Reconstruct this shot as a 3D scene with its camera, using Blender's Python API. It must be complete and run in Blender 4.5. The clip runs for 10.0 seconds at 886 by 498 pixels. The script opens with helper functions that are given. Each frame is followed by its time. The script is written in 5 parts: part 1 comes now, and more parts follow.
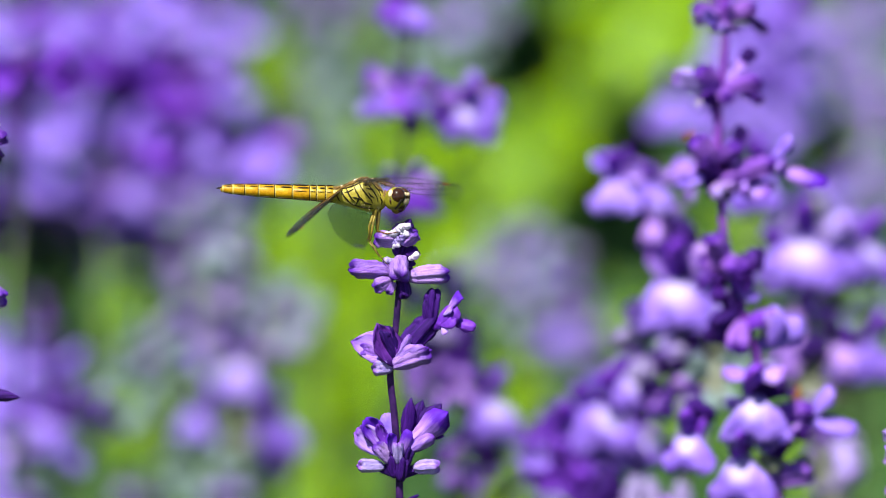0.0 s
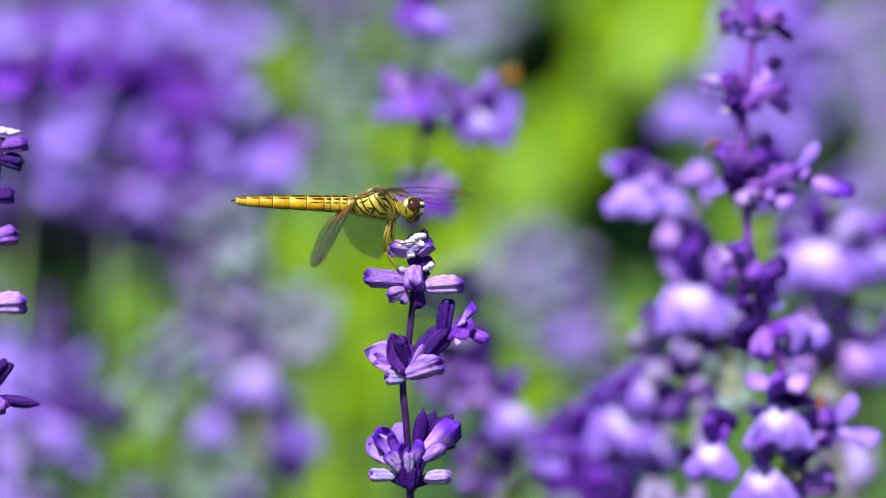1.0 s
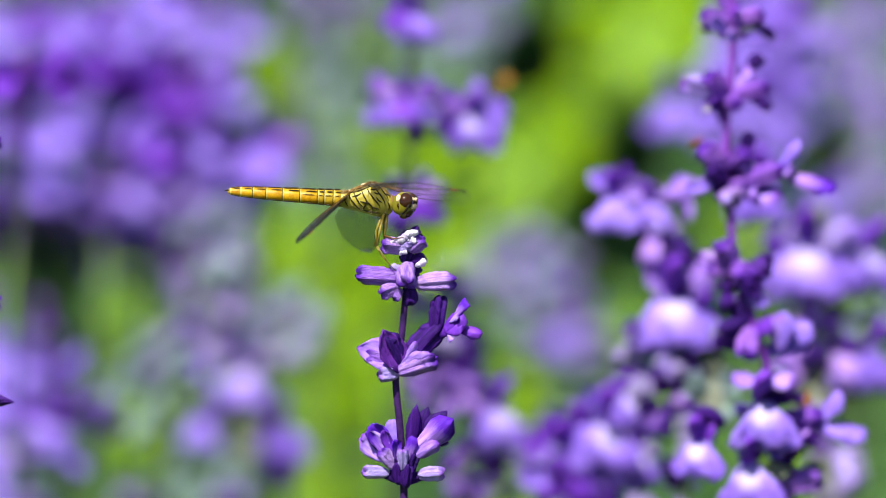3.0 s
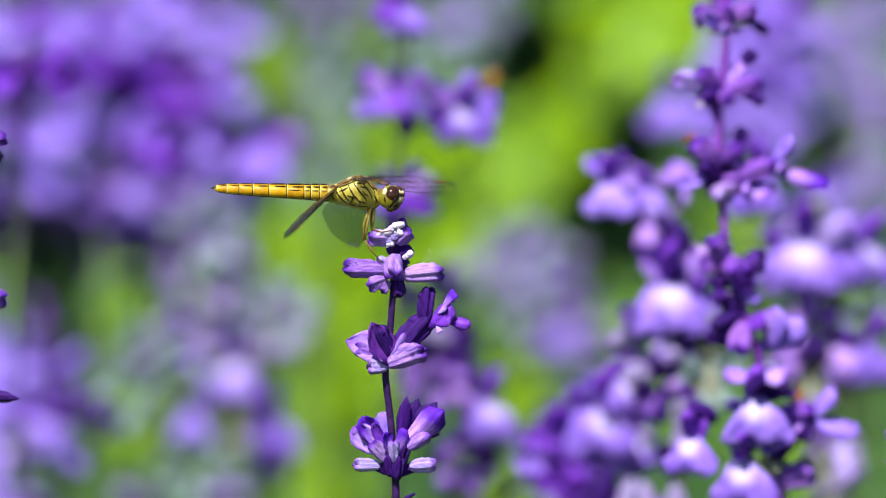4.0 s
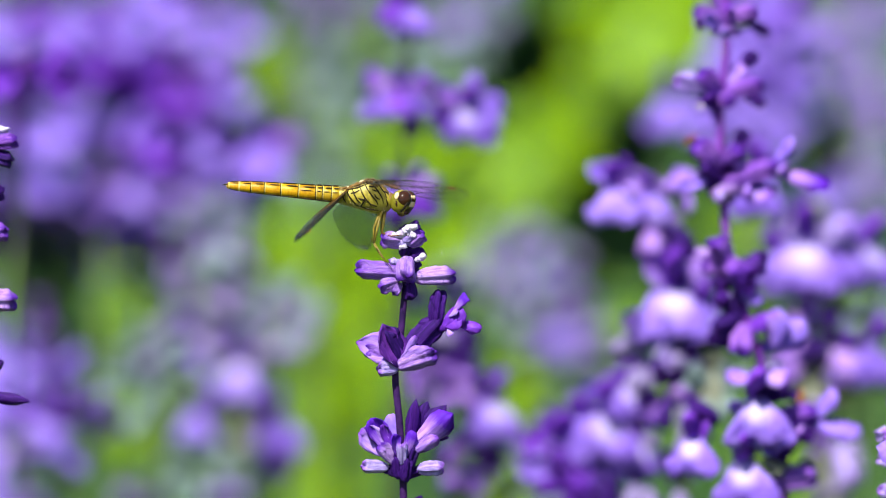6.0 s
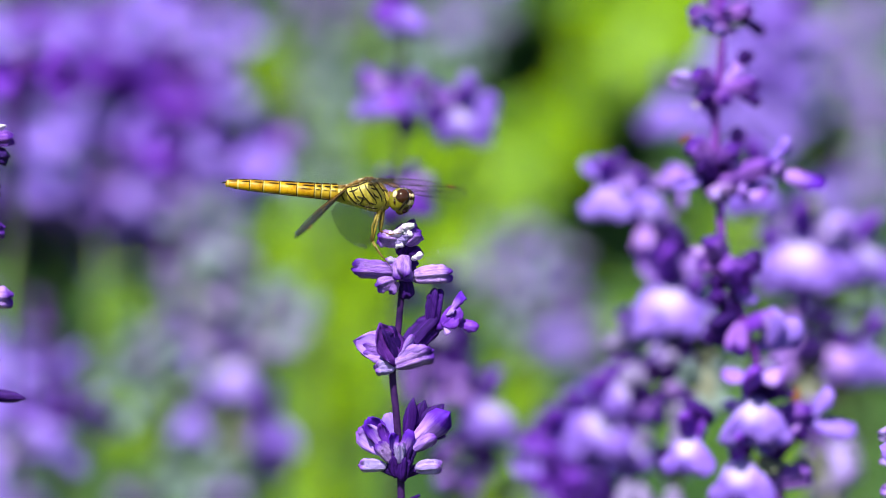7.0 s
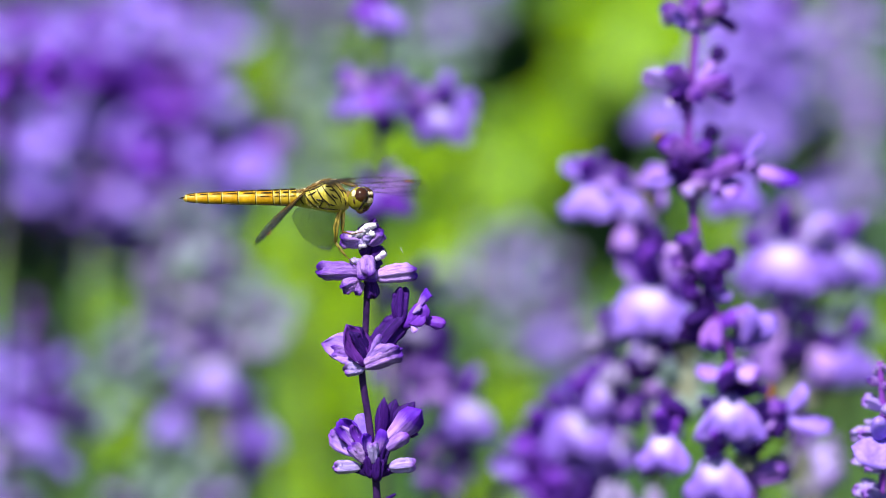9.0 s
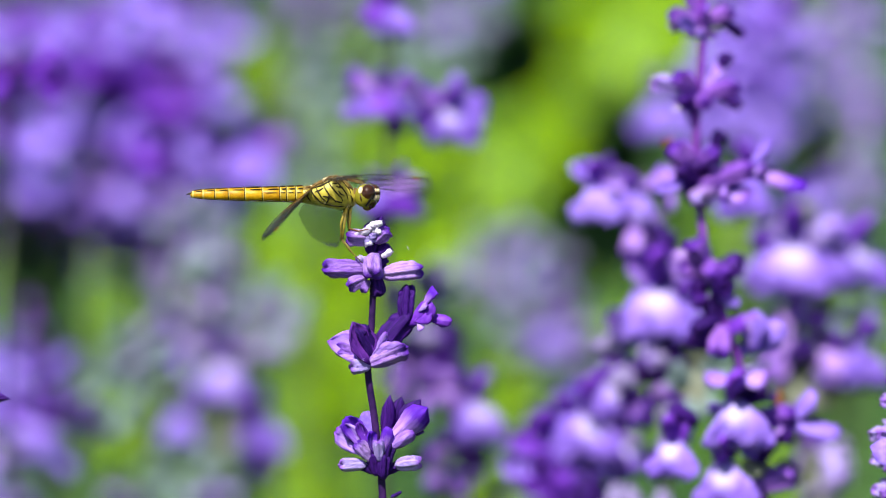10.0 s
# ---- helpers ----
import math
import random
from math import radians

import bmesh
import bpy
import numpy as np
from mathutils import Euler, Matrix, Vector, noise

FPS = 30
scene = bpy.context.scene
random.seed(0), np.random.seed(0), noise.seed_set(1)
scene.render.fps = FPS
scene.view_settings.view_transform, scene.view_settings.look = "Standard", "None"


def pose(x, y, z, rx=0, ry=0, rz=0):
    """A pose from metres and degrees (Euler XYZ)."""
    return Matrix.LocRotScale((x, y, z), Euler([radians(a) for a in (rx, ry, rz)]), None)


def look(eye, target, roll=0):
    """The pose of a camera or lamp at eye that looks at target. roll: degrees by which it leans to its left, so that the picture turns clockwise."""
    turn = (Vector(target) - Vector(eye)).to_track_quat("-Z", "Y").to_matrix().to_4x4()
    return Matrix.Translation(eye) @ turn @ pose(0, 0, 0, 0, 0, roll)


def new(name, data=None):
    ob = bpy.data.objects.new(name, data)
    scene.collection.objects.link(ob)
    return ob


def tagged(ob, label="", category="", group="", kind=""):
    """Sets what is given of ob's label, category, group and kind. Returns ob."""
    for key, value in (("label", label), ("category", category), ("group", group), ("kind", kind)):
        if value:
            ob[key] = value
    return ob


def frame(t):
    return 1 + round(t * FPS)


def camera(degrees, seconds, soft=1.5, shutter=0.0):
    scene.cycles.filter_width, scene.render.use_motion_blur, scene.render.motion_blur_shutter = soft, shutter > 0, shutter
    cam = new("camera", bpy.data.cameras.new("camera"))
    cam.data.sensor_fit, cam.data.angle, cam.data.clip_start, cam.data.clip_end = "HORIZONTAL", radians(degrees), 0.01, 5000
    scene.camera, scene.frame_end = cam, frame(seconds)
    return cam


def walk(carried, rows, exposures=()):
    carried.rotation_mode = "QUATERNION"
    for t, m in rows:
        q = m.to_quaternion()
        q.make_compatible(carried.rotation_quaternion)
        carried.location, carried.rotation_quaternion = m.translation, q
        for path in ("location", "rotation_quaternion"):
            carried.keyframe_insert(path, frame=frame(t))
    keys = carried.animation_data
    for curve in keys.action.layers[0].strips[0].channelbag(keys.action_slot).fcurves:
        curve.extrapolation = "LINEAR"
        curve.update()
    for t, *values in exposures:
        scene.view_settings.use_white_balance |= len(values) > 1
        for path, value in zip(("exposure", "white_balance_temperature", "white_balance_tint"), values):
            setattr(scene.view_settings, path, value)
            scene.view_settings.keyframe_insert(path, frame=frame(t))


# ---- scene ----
TILT = 8.0                       # the sight line dips by this many degrees
EYE = Vector((0.0, 0.0, 1.0))
AHEAD = Vector((0, math.cos(radians(TILT)), -math.sin(radians(TILT))))
UP = Vector((0, math.sin(radians(TILT)), math.cos(radians(TILT))))
U = 0.000119                     # model unit of the small things: 0.119 mm


def spot(right, up, ahead):
    """A place in metres to the right of, above and along the sight line."""
    return EYE + AHEAD * ahead + UP * up + Vector((right, 0, 0))


def face(right, up, ahead):
    """A pose at that place whose z leans with the sight line's upright."""
    return Matrix.Translation(spot(right, up, ahead)) @ pose(0, 0, 0, -TILT)


cam = camera(7.0, 10.0, soft=1.1)
cam.data.dof.use_dof = True
cam.data.dof.focus_distance = 1.525
cam.data.dof.aperture_fstop = 6.3
CAMERA_ROWS = (
    # seconds, yaw, pitch in hundredths of a degree
    (0, 0.00, 0.00), (0.5, 1.34, 0.00), (1, 7.60, 0.45), (1.5, 16.99, 3.13),
    (2, 11.17, 1.34), (2.5, 2.68, 3.13), (4, 0.00, 0.00), (4.5, 0.00, 0.89),
    (5, -0.89, 1.34), (5.5, -0.45, 1.34), (7, -1.34, 0.89), (7.5, -5.36, 0.89),
    (8, -4.92, 0.89), (8.5, -6.26, 1.34), (9, -8.94, 2.23), (9.5, -5.81, 1.34),
    (10, -8.94, 2.23),
)
walk(cam, [(t, pose(*EYE, 90 - TILT + p / 100, 0, y / 100)) for t, y, p in CAMERA_ROWS])

# ---- light ----
world = bpy.data.worlds.new("sky")
scene.world = world
world.use_nodes = True
nodes = world.node_tree.nodes
sky = nodes.new("ShaderNodeTexSky")
sky.sky_type, sky.sun_disc = "NISHITA", False
sky.sun_elevation, sky.sun_rotation = radians(58), radians(208)
sky.air_density, sky.dust_density = 1.0, 0.6
nodes["Background"].inputs["Strength"].default_value = 0.07
world.node_tree.links.new(sky.outputs["Color"], nodes["Background"].inputs["Color"])
sun = new("sun", bpy.data.lights.new("sun", "SUN"))
sun.data.energy, sun.data.angle, sun.data.color = 5.0, radians(0.55), (0.96, 0.97, 0.84)
SUN_FROM = Vector((math.sin(radians(208)) * math.cos(radians(58)), math.cos(radians(208)) * math.cos(radians(58)), math.sin(radians(58))))
sun.matrix_world = look(SUN_FROM * 10, (0, 0, 0))
scene.view_settings.exposure = 1.10


# ---- materials ----
def material(name, dark, light, rough=0.6, scale=400.0, bump=0.3, through_light=0.0, per_object=0.12, coat=0.0, fine=4.0, veined=False, gloss=0.12, tip=None, heart=None):
    """Two colours mixed by noise at two scales, with relief; through_light lets sun glow through thin tissue."""
    m = bpy.data.materials.new(name)
    m.use_nodes = True
    nt = m.node_tree
    n, l = nt.nodes, nt.links
    bsdf = n["Principled BSDF"]
    co = n.new("ShaderNodeTexCoord")
    big = n.new("ShaderNodeTexNoise")
    big.inputs["Scale"].default_value, big.inputs["Detail"].default_value = scale, 3
    small = n.new("ShaderNodeTexNoise")
    small.inputs["Scale"].default_value, small.inputs["Detail"].default_value = scale * fine, 4
    geo = n.new("ShaderNodeNewGeometry")
    info = n.new("ShaderNodeObjectInfo")
    if veined:   # veins run along the part's own x
        stretch = n.new("ShaderNodeMapping")
        stretch.inputs["Scale"].default_value = (1.2, 9, 9)
        l.new(co.outputs["Object"], stretch.inputs["Vector"])
        big.inputs["Scale"].default_value, small.inputs["Scale"].default_value = 0.9, 2.6
        l.new(stretch.outputs["Vector"], big.inputs["Vector"])
        l.new(stretch.outputs["Vector"], small.inputs["Vector"])
    else:
        l.new(geo.outputs["Position"], big.inputs["Vector"])
        l.new(geo.outputs["Position"], small.inputs["Vector"])
    add = n.new("ShaderNodeMath")
    add.operation = "MULTIPLY_ADD"
    l.new(small.outputs["Fac"], add.inputs[0])
    add.inputs[1].default_value = 0.5
    l.new(big.outputs["Fac"], add.inputs[2])
    shift = n.new("ShaderNodeMath")
    shift.operation = "MULTIPLY_ADD"
    l.new(info.outputs["Random"], shift.inputs[0])
    shift.inputs[1].default_value = per_object * 2
    l.new(add.outputs[0], shift.inputs[2])
    island = n.new("ShaderNodeMath")
    island.operation = "MULTIPLY_ADD"
    l.new(geo.outputs["Random Per Island"], island.inputs[0])
    island.inputs[1].default_value = per_object * 2
    l.new(shift.outputs[0], island.inputs[2])
    ramp = n.new("ShaderNodeMapRange")
    ramp.inputs["From Min"].default_value = (0.62 if veined else 0.55) + per_object
    ramp.inputs["From Max"].default_value = (0.90 if veined else 1.0) + per_object * 3
    l.new(island.outputs[0], ramp.inputs["Value"])
    mix = n.new("ShaderNodeMix")
    mix.data_type = "RGBA"
    l.new(ramp.outputs["Result"], mix.inputs["Factor"])
    mix.inputs["A"].default_value, mix.inputs["B"].default_value = (*dark, 1), (*light, 1)
    colour = mix.outputs["Result"]
    if tip:   # the far end of the part has its own colour, from (start, end) along its x
        split = n.new("ShaderNodeSeparateXYZ")
        l.new(co.outputs["Object"], split.inputs["Vector"])
        edge = n.new("ShaderNodeMath")
        edge.operation = "MULTIPLY_ADD"
        l.new(small.outputs["Fac"], edge.inputs[0])
        edge.inputs[1].default_value = 0.25
        l.new(split.outputs["X"], edge.inputs[2])
        fade = n.new("ShaderNodeMapRange")
        fade.inputs["From Min"].default_value, fade.inputs["From Max"].default_value = tip[0] + 0.12, tip[1] + 0.12
        l.new(edge.outputs[0], fade.inputs["Value"])
        end = n.new("ShaderNodeMix")
        end.data_type = "RGBA"
        l.new(fade.outputs["Result"], end.inputs["Factor"])
        l.new(colour, end.inputs["A"])
        end.inputs["B"].default_value = (*tip[2], 1)
        colour = end.outputs["Result"]
    if heart:   # a pale mark round a place of the part, fading outward
        near = n.new("ShaderNodeVectorMath")
        near.operation = "DISTANCE"
        l.new(co.outputs["Object"], near.inputs[0])
        near.inputs[1].default_value = heart[0]
        ragged = n.new("ShaderNodeMath")
        ragged.operation = "MULTIPLY_ADD"
        l.new(small.outputs["Fac"], ragged.inputs[0])
        ragged.inputs[1].default_value = 0.10
        l.new(near.outputs["Value"], ragged.inputs[2])
        fade = n.new("ShaderNodeMapRange")
        fade.inputs["From Min"].default_value, fade.inputs["From Max"].default_value = heart[1] + 0.05, heart[2] + 0.05
        l.new(ragged.outputs[0], fade.inputs["Value"])
        spot_mix = n.new("ShaderNodeMix")
        spot_mix.data_type = "RGBA"
        l.new(fade.outputs["Result"], spot_mix.inputs["Factor"])
        spot_mix.inputs["A"].default_value = (*heart[3], 1)
        l.new(colour, spot_mix.inputs["B"])
        colour = spot_mix.outputs["Result"]
    l.new(colour, bsdf.inputs["Base Color"])
    bsdf.inputs["Roughness"].default_value = rough
    bsdf.inputs["Specular IOR Level"].default_value = gloss
    bsdf.inputs["Coat Weight"].default_value = coat
    if bump:
        b = n.new("ShaderNodeBump")
        b.inputs["Strength"].default_value, b.inputs["Distance"].default_value = bump, 0.0005 if veined else 0.0002 if scale > 100 else 0.004
        l.new(small.outputs["Fac"], b.inputs["Height"])
        l.new(b.outputs["Normal"], bsdf.inputs["Normal"])
    if through_light:
        tr = n.new("ShaderNodeBsdfTranslucent")
        l.new(colour, tr.inputs["Color"])
        ms = n.new("ShaderNodeMixShader")
        ms.inputs["Fac"].default_value = through_light
        l.new(bsdf.outputs[0], ms.inputs[1])
        l.new(tr.outputs[0], ms.inputs[2])
        l.new(ms.outputs[0], n["Material Output"].inputs["Surface"])
    return m


CALYX = material("calyx_violet", (0.24, 0.095, 0.54), (0.60, 0.37, 0.86), 0.7, 300, 1.0, 0.12, veined=True, tip=(0.80, 1.02, (0.10, 0.018, 0.38)))
CALYX_PURPLE = material("calyx_purple", (0.12, 0.028, 0.35), (0.43, 0.18, 0.74), 0.65, 300, 0.9, 0.12, veined=True, tip=(0.82, 1.02, (0.09, 0.015, 0.33)))
CALYX_DARK = material("calyx_deep_violet", (0.014, 0.002, 0.070), (0.060, 0.008, 0.205), 0.6, 300, 0.6, 0.08, veined=True)
CALYX_PALE = material("calyx_lilac", (0.28, 0.17, 0.60), (0.54, 0.43, 0.85), 0.75, 350, 0.7, 0.12, veined=True, tip=(0.88, 1.05, (0.22, 0.07, 0.50)))
WOOLLY = material("woolly_white", (0.46, 0.34, 0.60), (0.74, 0.68, 0.78), 0.9, 900, 0.9, 0.1)
PETAL = material("petal_violet", (0.155, 0.073, 0.51), (0.37, 0.22, 0.82), 0.5, 220, 0.25, 0.25)
PETAL_SOFT = material("petal_soft_violet", (0.200, 0.105, 0.60), (0.44, 0.285, 0.91), 0.5, 220, 0.25, 0.25)
PETAL_DARK = material("petal_deep_violet", (0.085, 0.014, 0.31), (0.21, 0.05, 0.57), 0.5, 220, 0.25, 0.2)
PETAL_VEINED = material("petal_veined", (0.14, 0.022, 0.46), (0.60, 0.34, 0.88), 0.55, 220, 0.4, 0.25, veined=True, tip=(0.50, 0.78, (0.10, 0.015, 0.46)))
PETAL_DUSKY = material("petal_dusky_purple", (0.045, 0.007, 0.15), (0.16, 0.035, 0.36), 0.55, 220, 0.4, 0.2, veined=True)
PETAL_LILAC = material("petal_lilac", (0.28, 0.12, 0.64), (0.51, 0.32, 0.86), 0.55, 220, 0.4, 0.25, veined=True, tip=(0.80, 1.0, (0.20, 0.05, 0.52)))
PETAL_LIP = material("petal_white_throated", (0.17, 0.078, 0.53), (0.38, 0.225, 0.85), 0.5, 220, 0.25, 0.25, heart=((0.60, 0.0, -0.17), 0.0, 0.24, (0.64, 0.54, 0.88)))
STEM_DARK = material("stem_purple_black", (0.010, 0.003, 0.033), (0.050, 0.012, 0.10), 0.55, 260, 0.4)
STEM_VIOLET = material("stem_violet", (0.075, 0.012, 0.18), (0.18, 0.04, 0.34), 0.55, 260, 0.4)
STEM_PALE = material("stem_light_green", (0.10, 0.17, 0.05), (0.20, 0.30, 0.09), 0.6, 200, 0.4)
STEM_GREY = material("stem_green", (0.018, 0.028, 0.014), (0.05, 0.065, 0.035), 0.6, 200, 0.4)
# lime leaf; on the bank this colour also stands in for sunlight
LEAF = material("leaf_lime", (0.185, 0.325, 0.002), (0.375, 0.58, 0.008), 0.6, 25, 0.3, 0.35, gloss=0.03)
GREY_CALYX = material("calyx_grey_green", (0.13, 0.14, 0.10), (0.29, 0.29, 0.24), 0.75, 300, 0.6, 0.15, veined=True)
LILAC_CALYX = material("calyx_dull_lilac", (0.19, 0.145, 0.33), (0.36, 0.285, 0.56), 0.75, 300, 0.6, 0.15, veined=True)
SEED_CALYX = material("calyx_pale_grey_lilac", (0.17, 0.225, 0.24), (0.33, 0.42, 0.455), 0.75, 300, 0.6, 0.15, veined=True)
# bank leaves with the strongest sun painted into the colour
LEAF_SUNLIT = material("leaf_pale_lime", (0.26, 0.44, 0.06), (0.44, 0.64, 0.18), 0.5, 25, 0.3, 0.35)
# bank leaves with shade painted into the colour
LEAF_SHADED = material("leaf_dark_green", (0.010, 0.030, 0.014), (0.032, 0.080, 0.030), 0.5, 25, 0.3, 0.06)
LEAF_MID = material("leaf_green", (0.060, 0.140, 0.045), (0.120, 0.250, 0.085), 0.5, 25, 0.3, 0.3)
LEAF_GREY = material("leaf_grey_green", (0.06, 0.11, 0.05), (0.16, 0.22, 0.12), 0.6, 25, 0.3, 0.2)
RUST = material("withered_rust", (0.09, 0.036, 0.012), (0.21, 0.085, 0.028), 0.8, 300, 0.5)
SOIL = material("soil", (0.015, 0.028, 0.008), (0.05, 0.085, 0.018), 0.95, 9, 0.6, fine=9)
AMBER = material("amber_cuticle", (0.27, 0.112, 0.001), (0.54, 0.30, 0.005), 0.4, 900, 0.3, gloss=0.2)
STRAW = material("pale_straw_cuticle", (0.36, 0.25, 0.04), (0.62, 0.50, 0.16), 0.4, 900, 0.2, gloss=0.2)
AMBER_PALE = material("straw_cuticle", (0.24, 0.135, 0.004), (0.43, 0.29, 0.018), 0.4, 900, 0.3, gloss=0.2)
OLIVE = material("olive_yellow_cuticle", (0.15, 0.110, 0.009), (0.44, 0.350, 0.045), 0.45, 420, 0.5, gloss=0.3)
SADDLE = material("saddle_cuticle", (0.045, 0.022, 0.006), (0.26, 0.165, 0.030), 0.55, 520, 0.7, gloss=0.2)
LEG = material("leg_cuticle", (0.035, 0.022, 0.004), (0.34, 0.245, 0.03), 0.4, 700, 0.4, gloss=0.3)
BLACK = material("black_cuticle", (0.008, 0.006, 0.004), (0.035, 0.022, 0.01), 0.4, 300, 0.2)
EYE_BROWN = material("eye_brown", (0.016, 0.005, 0.003), (0.055, 0.018, 0.007), 0.2, 300, 0.02, coat=0.4)
EYE_OLIVE = material("eye_olive", (0.08, 0.068, 0.006), (0.20, 0.17, 0.015), 0.25, 300, 0.02, coat=0.3)
SPOT_PALE = material("pale_spot", (0.60, 0.42, 0.25), (0.75, 0.58, 0.38), 0.35, 300, 0.05)
BEE_AMBER = material("bee_amber", (0.36, 0.15, 0.01), (0.62, 0.31, 0.03), 0.45, 900, 0.3, gloss=0.3)
HAIR = material("pale_hair", (0.30, 0.24, 0.12), (0.50, 0.42, 0.25), 0.6, 300, 0.0)
VEIN = material("wing_vein", (0.012, 0.010, 0.008), (0.045, 0.028, 0.014), 0.4, 300, 0.0)
BROWN = material("brown_cuticle", (0.04, 0.018, 0.006), (0.20, 0.11, 0.03), 0.6, 500, 0.6)
STIGMA = material("wing_stigma_red", (0.40, 0.10, 0.02), (0.60, 0.20, 0.03), 0.4, 300, 0.0)


def membrane(name, tint, opacity, pass_light=0.92, gloss=0.5, root=None):
    """Thin clear wing tissue: mostly clear, a little tinted and glossy; root: from, to along the span, where it fades from amber."""
    m = bpy.data.materials.new(name)
    m.use_nodes = True
    nt = m.node_tree
    n, l = nt.nodes, nt.links
    bsdf = n["Principled BSDF"]
    bsdf.inputs["Base Color"].default_value = (*tint, 1)
    bsdf.inputs["Roughness"].default_value = 0.3
    bsdf.inputs["Specular IOR Level"].default_value = gloss
    clear = n.new("ShaderNodeBsdfTransparent")
    clear.inputs["Color"].default_value = (pass_light, pass_light, pass_light * 0.985, 1)
    tex = n.new("ShaderNodeTexNoise")
    tex.inputs["Scale"].default_value = 600
    ramp = n.new("ShaderNodeMapRange")
    ramp.inputs["To Min"].default_value, ramp.inputs["To Max"].default_value = opacity * 0.5, opacity * 1.5
    l.new(tex.outputs["Fac"], ramp.inputs["Value"])
    cover = ramp.outputs["Result"]
    if root:
        co, split, fade = n.new("ShaderNodeTexCoord"), n.new("ShaderNodeSeparateXYZ"), n.new("ShaderNodeMapRange")
        l.new(co.outputs["Object"], split.inputs["Vector"])
        l.new(split.outputs["X"], fade.inputs["Value"])
        fade.inputs["From Min"].default_value, fade.inputs["From Max"].default_value = root
        fade.inputs["To Min"].default_value, fade.inputs["To Max"].default_value = 1.0, 0.0
        mix = n.new("ShaderNodeMix")
        mix.data_type = "RGBA"
        l.new(fade.outputs["Result"], mix.inputs["Factor"])
        mix.inputs["A"].default_value, mix.inputs["B"].default_value = (*tint, 1), (0.17, 0.085, 0.012, 1)
        l.new(mix.outputs["Result"], bsdf.inputs["Base Color"])
        more = n.new("ShaderNodeMath")
        more.operation, more.use_clamp = "MULTIPLY_ADD", True
        l.new(fade.outputs["Result"], more.inputs[0])
        more.inputs[1].default_value = 0.28
        l.new(cover, more.inputs[2])
        cover = more.outputs[0]
    ms = n.new("ShaderNodeMixShader")
    l.new(cover, ms.inputs["Fac"])
    l.new(clear.outputs[0], ms.inputs[1])
    l.new(bsdf.outputs[0], ms.inputs[2])
    l.new(ms.outputs[0], n["Material Output"].inputs["Surface"])
    return m


WING = membrane("wing_membrane", (0.16, 0.19, 0.20), 0.21, 0.93, 0.2)
# same clear hindwing tissue, its edge-on shade put into a darker tint
WING_SHADED = membrane("wing_membrane_smoky", (0.030, 0.036, 0.036), 0.36, 0.88, 0.05, root=(0.0, 0.0065))
WING_FORE = membrane("wing_membrane_clear", (0.25, 0.22, 0.22), 0.02, 0.975)
WING_AMBER = membrane("wing_amber_base", (0.20, 0.090, 0.010), 0.4, 0.9, 0.2)


# ---- mesh makers ----
def mesh(bm, material, name="mesh", smooth=True):
    data = bpy.data.meshes.new(name)
    bmesh.ops.recalc_face_normals(bm, faces=bm.faces)
    bm.to_mesh(data)
    bm.free()
    data.materials.append(material)
    for p in data.polygons:
        p.use_smooth = smooth
    return data


def part(name, data, parent, m=None, label=""):
    """One mesh object under a thing or part, at pose m in its parent's space."""
    ob = new(name, data)
    ob.parent = parent
    if m is not None:
        ob.matrix_basis = m
    if label:
        ob["label"] = label
    return ob


def thing(name, m, label, category, group="", kind=""):
    ob = new(name)
    ob.empty_display_size = 0.01
    ob.matrix_basis = m
    return tagged(ob, label, category, group, kind)


def frames_along(pts):
    """A turning frame at each point of a line."""
    out, side = [], None
    for i, p in enumerate(pts):
        d = (pts[min(i + 1, len(pts) - 1)] - pts[max(i - 1, 0)]).normalized()
        if side is None:
            side = d.orthogonal().normalized()
        side = (side - d * side.dot(d)).normalized()
        out.append((p, d, side, d.cross(side)))
    return out


def tube(bm, pts, radii, seg=8, rib=0.0, ribs=6, squash=1.0):
    """A closed round tube along points, with one radius a point and ribs lengthwise."""
    pts = [Vector(p) for p in pts]
    rings = []
    for (p, d, a, b), r in zip(frames_along(pts), radii):
        ring = []
        for k in range(seg):
            w = 2 * math.pi * k / seg
            rr = r * (1 + rib * math.cos(ribs * w))
            ring.append(bm.verts.new(p + a * (rr * math.cos(w)) + b * (rr * squash * math.sin(w))))
        rings.append(ring)
    for r0, r1 in zip(rings, rings[1:]):
        for k in range(seg):
            bm.faces.new((r0[k], r0[(k + 1) % seg], r1[(k + 1) % seg], r1[k]))
    bm.faces.new(rings[0][::-1])
    bm.faces.new(rings[-1])
    return bm


def ball(bm, centre, radii, turn=None, seg=14, rings=9):
    m = Matrix.Translation(centre) @ (turn or Matrix()) @ Matrix.Diagonal((*radii, 1))
    bmesh.ops.create_uvsphere(bm, u_segments=seg, v_segments=rings, radius=1, matrix=m)
    return bm


